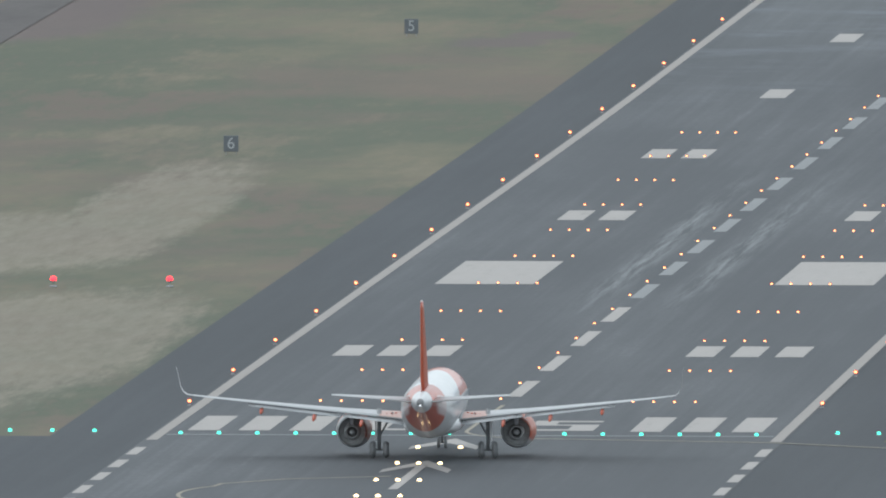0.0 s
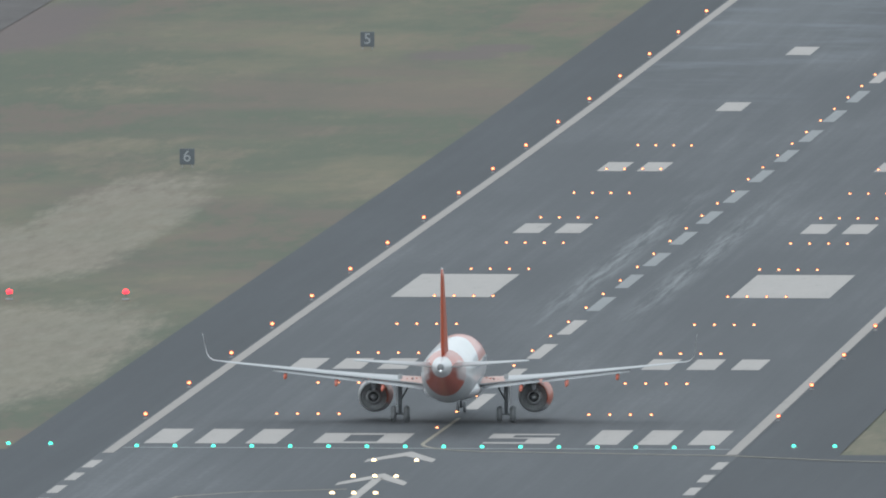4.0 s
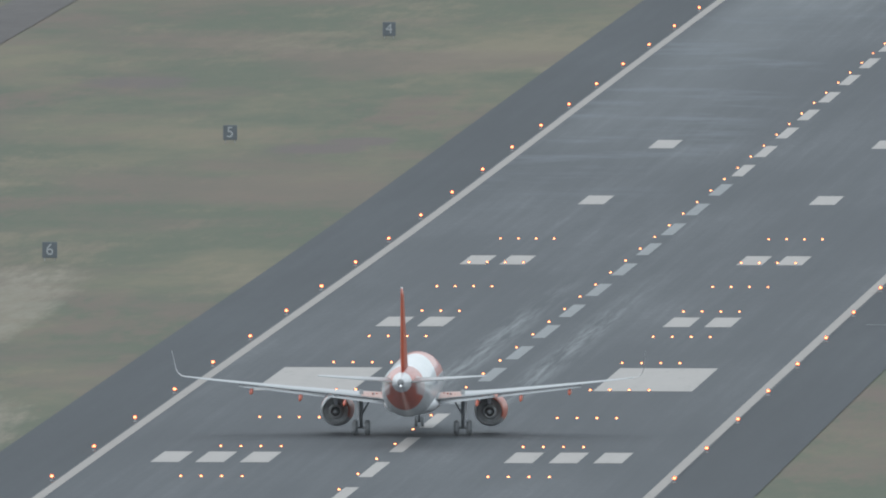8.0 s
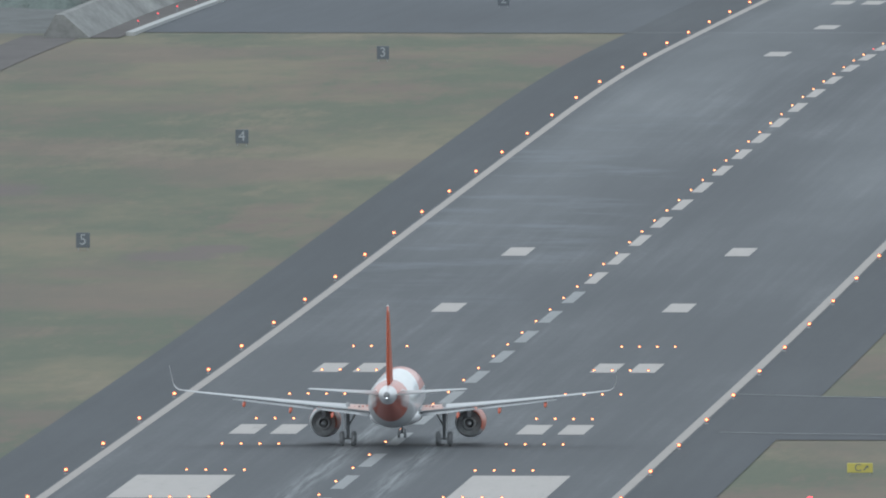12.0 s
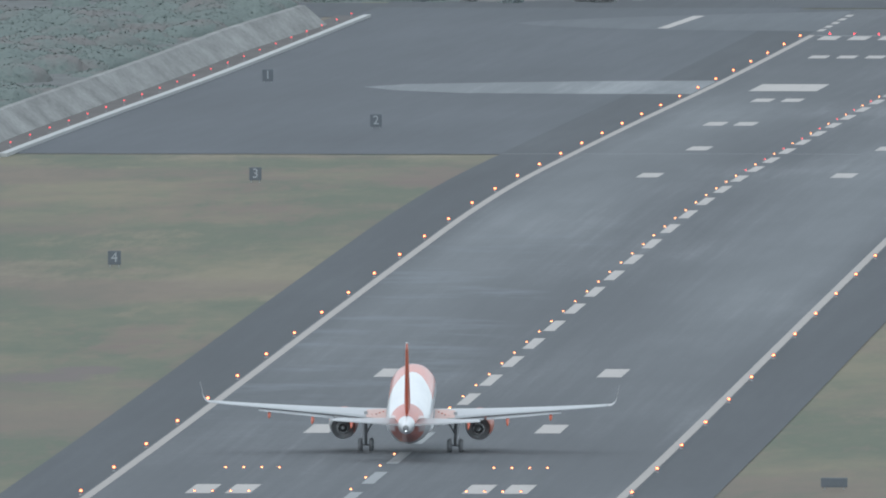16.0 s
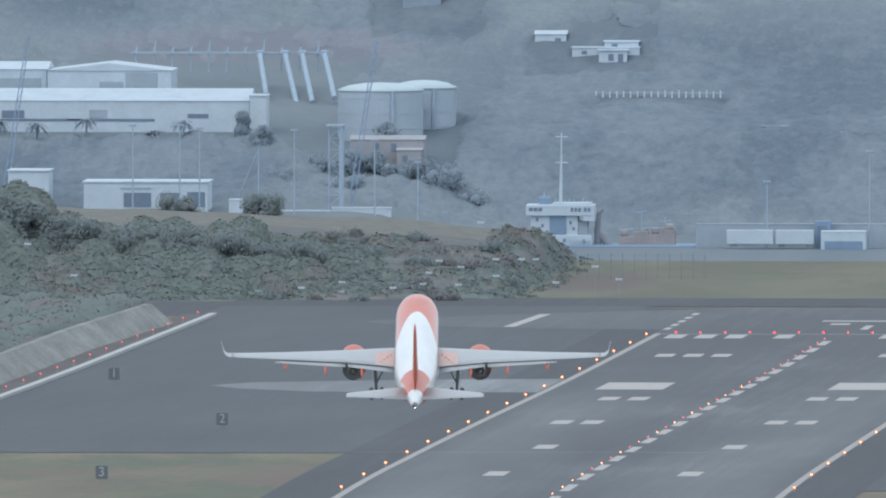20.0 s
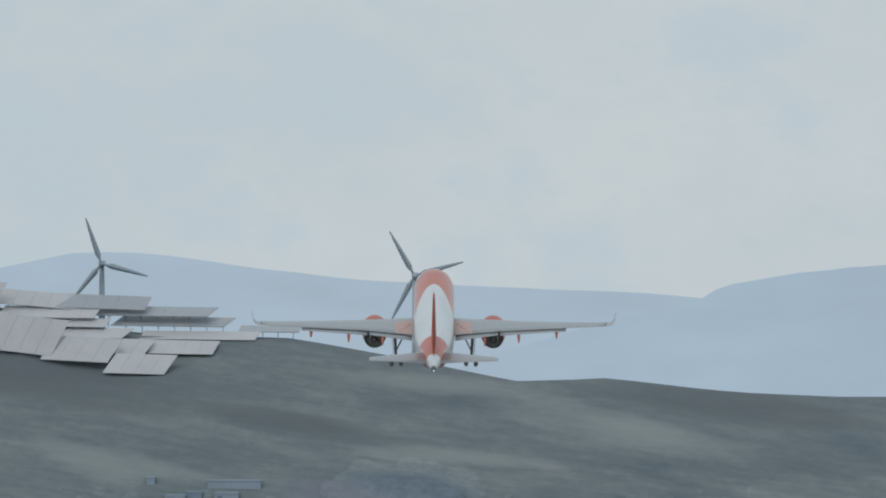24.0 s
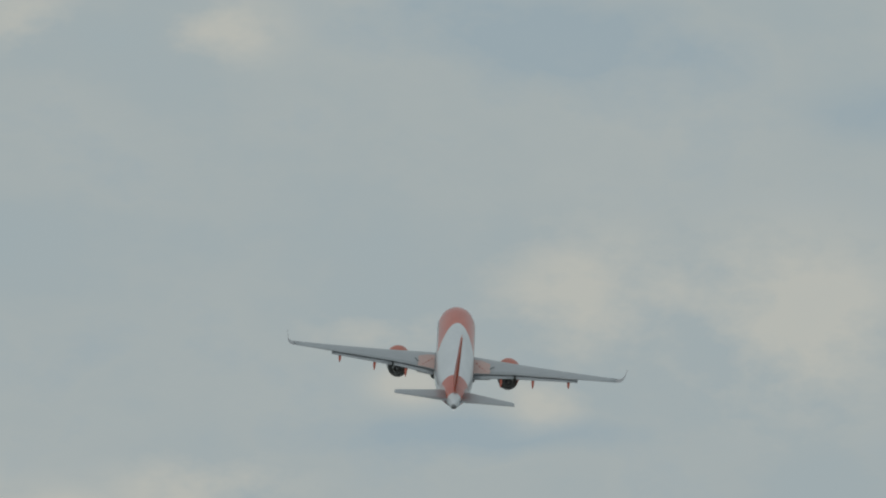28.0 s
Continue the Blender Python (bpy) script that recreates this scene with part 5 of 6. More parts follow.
def slope_woods():
    rng = np.random.default_rng(17)
    crowns = []
    while len(crowns) < 9000:
        x, y = float(rng.uniform(-150, 12)), float(rng.uniform(2305, 2486))
        if (-89 < x < -69 and 2320 < y < 2366) or (x < -86 and 2332 < y < 2393) or (-55 < x < -35 and 2373 < y < 2384) or (x < -95 and y < 2301) or (-65 < x < -46 and 2393 < y < 2412) or (x > -60 and y < 2310) or (-87 < x < -69 and 2408 < y < 2430):
            continue
        z = land(x, y)
        wood = wooded(x, z) * 1.5 + 0.55 + 1.3 * noise.noise((x * 0.05, y * 0.03, 7))
        if rng.random() > max(wood, 0.06 if z < 33 else 0.0):
            continue
        thick = wood > 0.25
        w = float(rng.uniform(0.9, 2.2)) if thick else float(rng.uniform(0.5, 1.1))
        h = w * float(rng.uniform(0.22, 0.5)) if thick else w * float(rng.uniform(0.12, 0.25))
        crowns.append((x, y, w, 1.5 * w, h * (1.8 if y < 2345 else 1.0)))
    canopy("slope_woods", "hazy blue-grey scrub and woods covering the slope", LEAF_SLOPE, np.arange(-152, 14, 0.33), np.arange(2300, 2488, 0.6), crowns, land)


# ---------------------------------------------------------------- bank with trees behind the apron
def bank_height(x):
    return float(np.interp(x, (-220, -125, -107, -89, -85, -69, -59, -52.5, -50), (-2.0, -2.6, -2.9, -3.3, -3.7, -4.3, -5.2, -6.6, -8.0)))


def bank_z(x, y):
    """Height of the bank behind the apron."""
    base = land(x, y) - 0.5 - 1.5 * (1 - smooth(-130, -70, x))
    k = smooth(2018, 2150, y) * (1 - smooth(2212, 2245, y) * 0.4) * (1 - smooth(-52.2, -48.4, x + 1.5 * noise.noise((0, y * 0.05, 3))))
    return base + (bank_height(x) + 0.5 * noise.noise((x * 0.12, y * 0.05, 1)) - base) * k


def tree(x, y, z, h, w, mat, label, name="tree", seed=0, category="tree", group="trees on the bank"):
    rnd = random.Random(seed)
    ob = holder(name, label, category, group, Matrix.Translation((x, y, z)))
    bm = bmesh.new()
    tube(bm, (0, 0, -0.4), (rnd.uniform(-.2, .2), 0, h * 0.5), 0.05 * h * 0.7, 0.03 * h * 0.6, 7)
    for k in range(5):
        a = rnd.uniform(0, 6.28)
        z0 = h * rnd.uniform(0.25, 0.5)
        tube(bm, (0, 0, z0), (math.cos(a) * w * 0.32, math.sin(a) * w * 0.32, z0 + h * 0.28), 0.02 * h, 0.008 * h, 5)
    part("trunk", bm, BARK, ob)
    bm = bmesh.new()
    lobes = []
    for k in range(12):
        a, q = rnd.uniform(0, 6.28), rnd.uniform(0.0, 0.75) ** 0.7
        lobes.append((math.cos(a) * q * w * 0.5, math.sin(a) * q * w * 0.5, h * (rnd.uniform(0.08, 0.7) if name == "bush" else rnd.uniform(0.14, 0.84)), rnd.uniform(0.20, 0.34) * w))
    for lx, ly, lz, lr in lobes:
        heart = bmesh.ops.create_icosphere(bm, subdivisions=1, radius=lr * 0.55, matrix=Matrix.Translation((lx, ly, lz)) @ Matrix.Diagonal((1, 1, min(1.0, lz / (lr * 0.75)), 1)))["verts"]
        for q in heart:
            for f in q.link_faces:
                f.smooth = True
        for k in range(230 if h > 3 else 110):
            d = Vector((rnd.gauss(0, 1), rnd.gauss(0, 1), rnd.gauss(0, 0.85))).normalized() * lr * rnd.uniform(0.62, 1.06)
            c = Vector((lx, ly, lz)) + d
            if c.z < h * 0.02:
                continue
            r = rnd.uniform(0.12, 0.24) * (0.6 + 0.05 * h)
            u = (d.normalized() * 0.8 + Vector((rnd.gauss(0, 0.25), rnd.gauss(0, 0.25) - 0.2, 0.5 + rnd.gauss(0, 0.25)))).normalized()
            v = u.orthogonal().normalized() * r
            wv = u.cross(v) * 0.8
            bm.faces.new([bm.verts.new(c + p) for p in (v, wv, -v, -wv)])
    part("crown", bm, mat, ob)
    return ob


def bank():
    bm = bmesh.new()
    xs = [-260 + 4 * i for i in range(50)] + [-62 + 0.75 * i for i in range(24)]
    ys = [2014, 2024, 2036, 2050, 2065, 2080, 2095, 2110, 2125, 2140, 2155, 2170, 2190, 2210, 2225, 2245]
    rows = [[bm.verts.new((x, y, bank_z(x, y))) for x in xs] for y in ys]
    for a, b in zip(rows, rows[1:]):
        for i in range(len(xs) - 1):
            f = bm.faces.new((a[i], a[i + 1], b[i + 1], b[i]))
            f.smooth = True
            c = f.calc_center_median()
            f.material_index = 1 if c.y + 14 * noise.noise((c.x * 0.07, 0, 5)) < 2150 or c.z < bank_height(c.x) - 0.7 or c.x > -55 else 0
    tagged(part("bank", bm, [SCRUB, BRUSH]), "scrub covered bank with a dry grass top", "bank", kind="structure")


bank()
for i, (x, y, h, w) in enumerate(((-122.5, 2100, 9.4, 7.0), (-118.0, 2092, 10.2, 6.5), (-115.2, 2096, 9.6, 5.0), (-112.5, 2104, 8.2, 4.5), (-109.0, 2100, 6.6, 5.0), (-105.5, 2098, 5.4, 6.0), (-99.0, 2096, 4.6, 6.5), (-93.6, 2094, 5.0, 7.0), (-87.5, 2092, 4.8, 7.0), (-82.0, 2090, 3.4, 5.5), (-76.5, 2088, 3.6, 5.2), (-70.5, 2080, 2.6, 4.4), (-126.5, 2090, 9.0, 8.0), (-131.0, 2096, 9.6, 8.0))):
    tree(x, y, bank_z(x, y) - 0.5, h, w, LEAF, "dark green broad tree on the bank", seed=5 + i)
for i, (x, h, w) in enumerate(((-99.7, 2.5, 5.0), (-88.5, 3.1, 5.2))):
    tree(x, 2205, bank_z(x, 2205) - 0.3, h, w, LEAF, "round dark bush on the dry plateau", "bush", 90 + i, "bush", "bushes")
for i in range(46):
    rnd = random.Random(200 + i)
    x, y = rnd.uniform(-88, -51), rnd.uniform(2030, 2140)
    tree(x, y, bank_z(x, y) - 0.25, rnd.uniform(0.7, 1.6), rnd.uniform(2.4, 4.6), LEAF_PALE if i % 2 == 0 else LEAF, "low grey-green scrub bush on the bank", "bush", 300 + i, "bush", "scrub")


def bank_woods():
    rng = np.random.default_rng(29)
    crowns = []
    for x0, x1, y0, y1, count, h0, h1, w0, w1 in ((-150, -113, 2034, 2135, 150, 2.5, 6.5, 2.6, 4.6), (-113, -84, 2026, 2122, 190, 1.2, 3.4, 1.8, 3.8), (-86, -68, 2026, 2120, 150, 0.5, 2.0, 1.2, 2.8), (-70, -50, 2026, 2130, 130, 0.3, 1.1, 0.8, 2.0), (-57, -46, 2040, 2238, 170, 0.3, 0.9, 0.7, 1.6)):
        for k in range(count):
            x, y, w = float(rng.uniform(x0, x1)), float(rng.uniform(y0, y1)), float(rng.uniform(w0, w1))
            crowns.append((x, y, w, 1.3 * w, float(rng.uniform(h0, h1)) * smooth(2020, 2070, y)))
    canopy("bank_woods", "dark green trees and scrub covering the bank", WOOD_ROOF, np.arange(-154, -44.5, 0.36), np.arange(2018, 2244, 0.8), crowns, bank_z, 150000, 5)


def low_scrub():
    rng = np.random.default_rng(31)
    crowns = []
    for k in range(1500):
        x, y, w = float(rng.uniform(-133, -94.5)), float(rng.uniform(1410, 2016)), float(rng.uniform(1.2, 3.8))
        if rng.random() < 0.55 + 1.2 * noise.noise((x * 0.06, y * 0.012, 3)):
            crowns.append((x, y, w, 3.0 * w, w * float(rng.uniform(0.3, 0.75))))
    canopy("low_scrub", "dark green scrub beyond the retaining bank", WOOD_ROOF, np.arange(-138, -89.5, 0.4), np.arange(1395, 2032, 1.6), crowns, lambda x, y: land(x, y) - 0.5, 45000, 6)


bank_woods()
low_scrub()


# lamps on masts for the other approach, seen from behind as pale plates
def mast_light(x, y, z):
    base = land(x, y) - 0.3
    ob = holder("approach_mast", "thin mast with a pale crossbar of lamps", "light mast", "approach masts", Matrix.Translation((x, y, base)))
    part("pole", tube(bmesh.new(), (0, 0, 0), (0, 0, z - base), 0.022, 0.018, 6), METAL_GREY, ob)
    part("crossbar", box(bmesh.new(), -0.42, 0.42, -0.08, 0.08, z - base - 0.05, z - base + 0.06, 0.02), WALL, ob)
    for k in (-0.3, 0, 0.3):
        part("lamp_head", tube(bmesh.new(), (k, 0, z - base + 0.05), (k, 0.12, z - base + 0.16), 0.08, 0.1, 8), WALL, ob)


for x, z in MASTS:
    mast_light(x, 2048, z)


# ---------------------------------------------------------------- port, sheds and houses at the foot of the hill
def block(name, label, category, x0, x1, y0, y1, z0, z1, mat, roof=None, rise=0.0, over=0.15, group="", wins=(), pitch_axis="x", foot=4.0):
    """A building with walls, a roof that has edges of its own, and openings."""
    cx, cy = (x0 + x1) / 2, (y0 + y1) / 2
    ob = holder(name, label, category, group, Matrix.Translation((cx, cy, z0)))
    w, d, h = (x1 - x0) / 2, (y1 - y0) / 2, z1 - z0
    part("wall", box(bmesh.new(), -w, w, -d, d, -foot, h, 0.03), mat, ob)
    bm = bmesh.new()
    if rise <= 0:
        box(bm, -w - over, w + over, -d - over, d + over, h, h + 0.22, 0.03)
    elif pitch_axis == "hip":
        q = min(w, d) * 0.9
        loft(bm, [[(-a, -c, e), (a, -c, e), (a, c, e), (-a, c, e)] for a, c, e in ((w + over, d + over, h - 0.06), (w + over, d + over, h + 0.04), (w + over - q, max(0.08, d + over - q), h + rise))])
    elif pitch_axis == "x":
        loft(bm, [[(x, -d - over, h), (x, 0, h + rise), (x, d + over, h), (x, 0, h - 0.05)] for x in (-w - over, w + over)])
    else:
        loft(bm, [[(-w - over, y, h), (0, y, h + rise), (w + over, y, h), (0, y, h - 0.05)] for y in (-d - over, d + over)])
    part("roof", bm, roof or mat, ob)
    for xa, xb, za, zb, m in wins:
        part("window" if m is WINDOW else "opening", box(bmesh.new(), xa - cx, xb - cx, -d - 0.07, -d + 0.05, za - z0, zb - z0, 0.02), m, ob)
    return ob


# low white workshop with bay doors, and its neighbours
block("workshop", "low white workshop with three dark bay doors", "building", -116.9, -100.5, 2286, 2296, -5.3, -1.9, WALL, WALL, wins=[(-111.6, -108.0, -5.1, -3.2, WINDOW), (-106.8, -104.2, -5.1, -3.2, WINDOW), (-103.2, -100.9, -5.1, -3.1, WINDOW), (-112, -108, -2.75, -2.5, WALL_DIM)])
block("kiosk", "small white flat-roofed hut", "building", -127, -121.6, 2288, 2296, -5.5, -0.5, WALL, WALL)
for x0, x1, z1 in ((-91.4, -84.4, -5.75), (-84.2, -76.4, -5.35)):
    block("boundary_wall", "low white boundary wall on the plateau", "wall", x0, x1, 2288, 2289, -7.6, z1, WALL, WALL, over=0.05)
block("cabin", "small pale equipment cabin", "building", -97.6, -95.9, 2284, 2287, -5.6, -4.2, WALL, WALL, over=0.05)
# long sheds
block("warehouse", "long pale warehouse with a sheet metal roof", "warehouse", -140, -97.9, 2338, 2352, 3.4, 7.5, WALL, ROOF_METAL, 1.5, foot=4.0, wins=[(-122.5, -119.5, 4.9, 5.9, WALL), (-131, -128, 5.2, 6.2, WINDOW), (-110.4, -108.0, 3.3, 5.7, WALL), (-106.2, -103.4, 5.2, 5.75, WINDOW), (-134.5, -110.6, 4.75, 5.1, WINDOW), (-119.3, -116.9, 5.2, 6.3, WALL_DIM)])
block("shed_tower", "square pale gable end beside the warehouse", "building", -97.8, -95.6, 2337, 2344, 3.4, 8.1, WALL, ROOF_METAL, over=0.1, foot=4.0)
block("warehouse", "white warehouse with a low gable and open bays", "warehouse", -126.4, -109.8, 2362, 2376, 8.4, 10.9, WALL, WALL, 1.0, wins=[(-115.9, -111.6, 8.6, 10.6, WALL_DIM), (-119.4, -116.2, 8.5, 9.4, WALL_DIM)], pitch_axis="y")
block("warehouse", "white warehouse with a low gable and open bays", "warehouse", -146, -126.6, 2364, 2378, 8.4, 11.0, WALL, WALL, 0.9, wins=[(-134, -127.4, 8.5, 9.8, WALL_DIM)])


def storage_tank(x, y, z, r, h):
    ob = holder("storage_tank", "large pale cylindrical fuel tank with a shallow dome", "tank", m=Matrix.Translation((x, y, z)))
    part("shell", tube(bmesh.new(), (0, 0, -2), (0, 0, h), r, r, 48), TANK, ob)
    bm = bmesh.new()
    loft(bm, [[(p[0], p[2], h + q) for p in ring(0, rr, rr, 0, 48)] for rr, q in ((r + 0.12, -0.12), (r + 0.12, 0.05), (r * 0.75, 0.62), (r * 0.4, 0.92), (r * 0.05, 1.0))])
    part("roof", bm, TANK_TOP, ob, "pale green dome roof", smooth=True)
    for k in range(4):
        part("hoop", tube(bmesh.new(), (0, 0, 1.2 + 2 * k), (0, 0, 1.3 + 2 * k), r + 0.05, r + 0.05, 48), TANK, ob)
    part("ladder", box(bmesh.new(), r * 0.3, r * 0.3 + 0.4, -r * 0.96 - 0.25, -r * 0.95, 0, h), STEEL, ob)


storage_tank(-81.0, 2349, 0.4, 5.7, 8.3)
storage_tank(-75.6, 2358, 0.4, 4.25, 8.4)
block("gatehouse", "small ochre building with an awning below the tank", "building", -84.0, -74.2, 2330, 2336, 0.6, 2.6, WALL_PINK, WALL_PINK, 0.5, wins=[(-80.9, -80.2, 1, 2.1, WINDOW), (-78.6, -77.9, 1, 2.1, WINDOW)])
block("gatehouse", "small ochre building with an awning below the tank", "building", -77.6, -74.4, 2326, 2330, -0.8, 1.3, WALL_PINK, WALL_PINK, 0.3, wins=[(-76.9, -76.2, -0.4, 0.6, WINDOW)])
for xa, za, xb, zb in ((-99.0, 12.6, -97.6, 7.4), (-95.6, 12.6, -93.5, 6.2), (-93.3, 12.6, -91.4, 6.4), (-90.3, 12.6, -88.4, 7.0)):
    ob = holder("pipeline", "pale pipe running down the slope", "pipe", "pipes", Matrix.Translation((xa, 2382, za)))
    bm = bmesh.new()
    tube(bm, (0, 0, 0), (xb - xa, -10, zb - za), 0.36, 0.36, 10)
    part("pipe", bm, STEEL, ob)
    part("elbow", box(bmesh.new(), -0.5, 0.5, -0.4, 1.5, -0.4, 0.5, 0.1), STEEL, ob)
ob = holder("pipe_rack", "long pale pipe rack with valves above the pipes", "pipe rack", m=Matrix.Translation((-103.4, 2384, 12.6)))
part("beam", box(bmesh.new(), -13, 13.2, -0.3, 0.3, -0.05, 0.25, 0.03), STEEL, ob)
for k in range(11):
    x = -12.4 + 2.45 * k
    part("valve", tube(bmesh.new(), (x, 0, 0.2), (x + 0.2, 0, 0.9 + 0.9 * (k % 3 == 1)), 0.2, 0.08, 6), STEEL, ob)
    part("post", tube(bmesh.new(), (x, 0, -2.5), (x, 0, 0), 0.12, 0.12, 6), STEEL, ob)
# hillside houses
block("house", "white hillside house with a flat roofed terrace", "house", -57.9, -48.8, 2402, 2407, 11.9, 12.9, WALL, WALL, over=0.1, group="hillside houses", wins=[(-56.6, -55.9, 12.1, 12.6, WINDOW)])
block("house", "white lower storey of a hillside house with dark windows", "house", -54.2, -50.4, 2400, 2403, 10.6, 12.6, WALL, WALL, over=0.2, group="hillside houses", wins=[(-52.9, -52.2, 11.3, 12.2, WINDOW), (-51.6, -50.9, 10.9, 12.2, WINDOW)])
block("house", "white upper storey of a hillside house", "house", -53.6, -49.0, 2403, 2406, 12.9, 13.7, WALL, WALL, over=0.15, group="hillside houses", wins=[(-52.6, -51.8, 13.1, 13.5, WINDOW)])
block("house", "small white hillside house with a mono roof", "house", -63.1, -58.9, 2406, 2410, 13.0, 14.7, WALL, ROOF_METAL, 0.5, group="hillside houses", wins=[(-60.4, -59.6, 13.5, 14.2, WINDOW)])
block("house", "pale hillside house with a hipped red tile roof", "house", -83.4, -77.2, 2421.5, 2426, 20.2, 22.8, WALL_PINK, ROOF_TILE, 1.3, 0.45, "hillside houses", [(-82.2, -81.3, 21.5, 22.4, WINDOW), (-79.7, -78.7, 21.5, 22.4, WINDOW)], "hip")
block("house", "low pale hillside house with a red tile roof", "house", -77.0, -72.0, 2419.5, 2423, 19.4, 21.3, WALL_PINK, ROOF_TILE, 1.1, 0.4, "hillside houses", [(-75.6, -74.8, 20.1, 20.9, WINDOW)], "hip")
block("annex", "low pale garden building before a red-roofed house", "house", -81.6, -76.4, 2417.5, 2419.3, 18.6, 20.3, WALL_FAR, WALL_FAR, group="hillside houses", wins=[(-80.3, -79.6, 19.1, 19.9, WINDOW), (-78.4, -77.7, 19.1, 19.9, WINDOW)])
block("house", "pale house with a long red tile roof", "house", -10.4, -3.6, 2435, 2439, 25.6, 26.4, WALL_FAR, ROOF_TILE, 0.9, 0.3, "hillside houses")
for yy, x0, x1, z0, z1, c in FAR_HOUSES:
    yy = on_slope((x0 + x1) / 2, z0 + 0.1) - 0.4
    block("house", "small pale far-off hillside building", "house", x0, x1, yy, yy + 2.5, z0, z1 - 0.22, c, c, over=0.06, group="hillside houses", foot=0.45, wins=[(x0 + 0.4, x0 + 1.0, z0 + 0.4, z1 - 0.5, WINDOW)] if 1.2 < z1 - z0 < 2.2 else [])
# white terrace walls that follow the slope
for pts in (((-83.0, 29.0), (-80.4, 28.0), (-75.8, 27.6), (-72.4, 27.8), (-70.9, 28.2)), ((-87.7, 27.5), (-84.0, 26.9), (-79.4, 27.1)), ((-91.9, 26.5), (-89.4, 26.2)), ((-87.6, 26.3), (-85.2, 26.2))):
    x0, z0 = pts[0]
    y0 = on_slope(x0, z0 - 0.45)
    ob = holder("terrace_wall", "long low white terrace wall on the slope", "wall", "terrace walls", Matrix.Translation((x0, y0, z0)))
    for (xa, za), (xb, zb) in zip(pts, pts[1:]):
        ends = [(x - x0, on_slope(x, z - 0.45) - y0, z - z0) for x, z in ((xa, za), (xb, zb))]
        part("wall", loft(bmesh.new(), [[(x, y - 0.2, z - 0.8), (x, y - 0.2, z + 0.15), (x, y + 0.2, z + 0.15), (x, y + 0.2, z - 0.8)] for x, y, z in ends]), WALL, ob)
# balustrade on the slope
ob = holder("balustrade", "long white balustrade on the slope", "fence", m=Matrix.Translation((-53.9, 2381, 7.2)))
part("rail", box(bmesh.new(), 0, 17.4, -0.1, 0.1, 0.22, 0.34, 0.02), WALL_DIM, ob)
for k in range(19):
    part("post", box(bmesh.new(), 0.1 + 0.93 * k, 0.32 + 0.93 * k, -0.12, 0.12, -0.4, 0.5 + 0.15 * (k > 8 and k % 2 == 0), 0.02), WALL, ob)


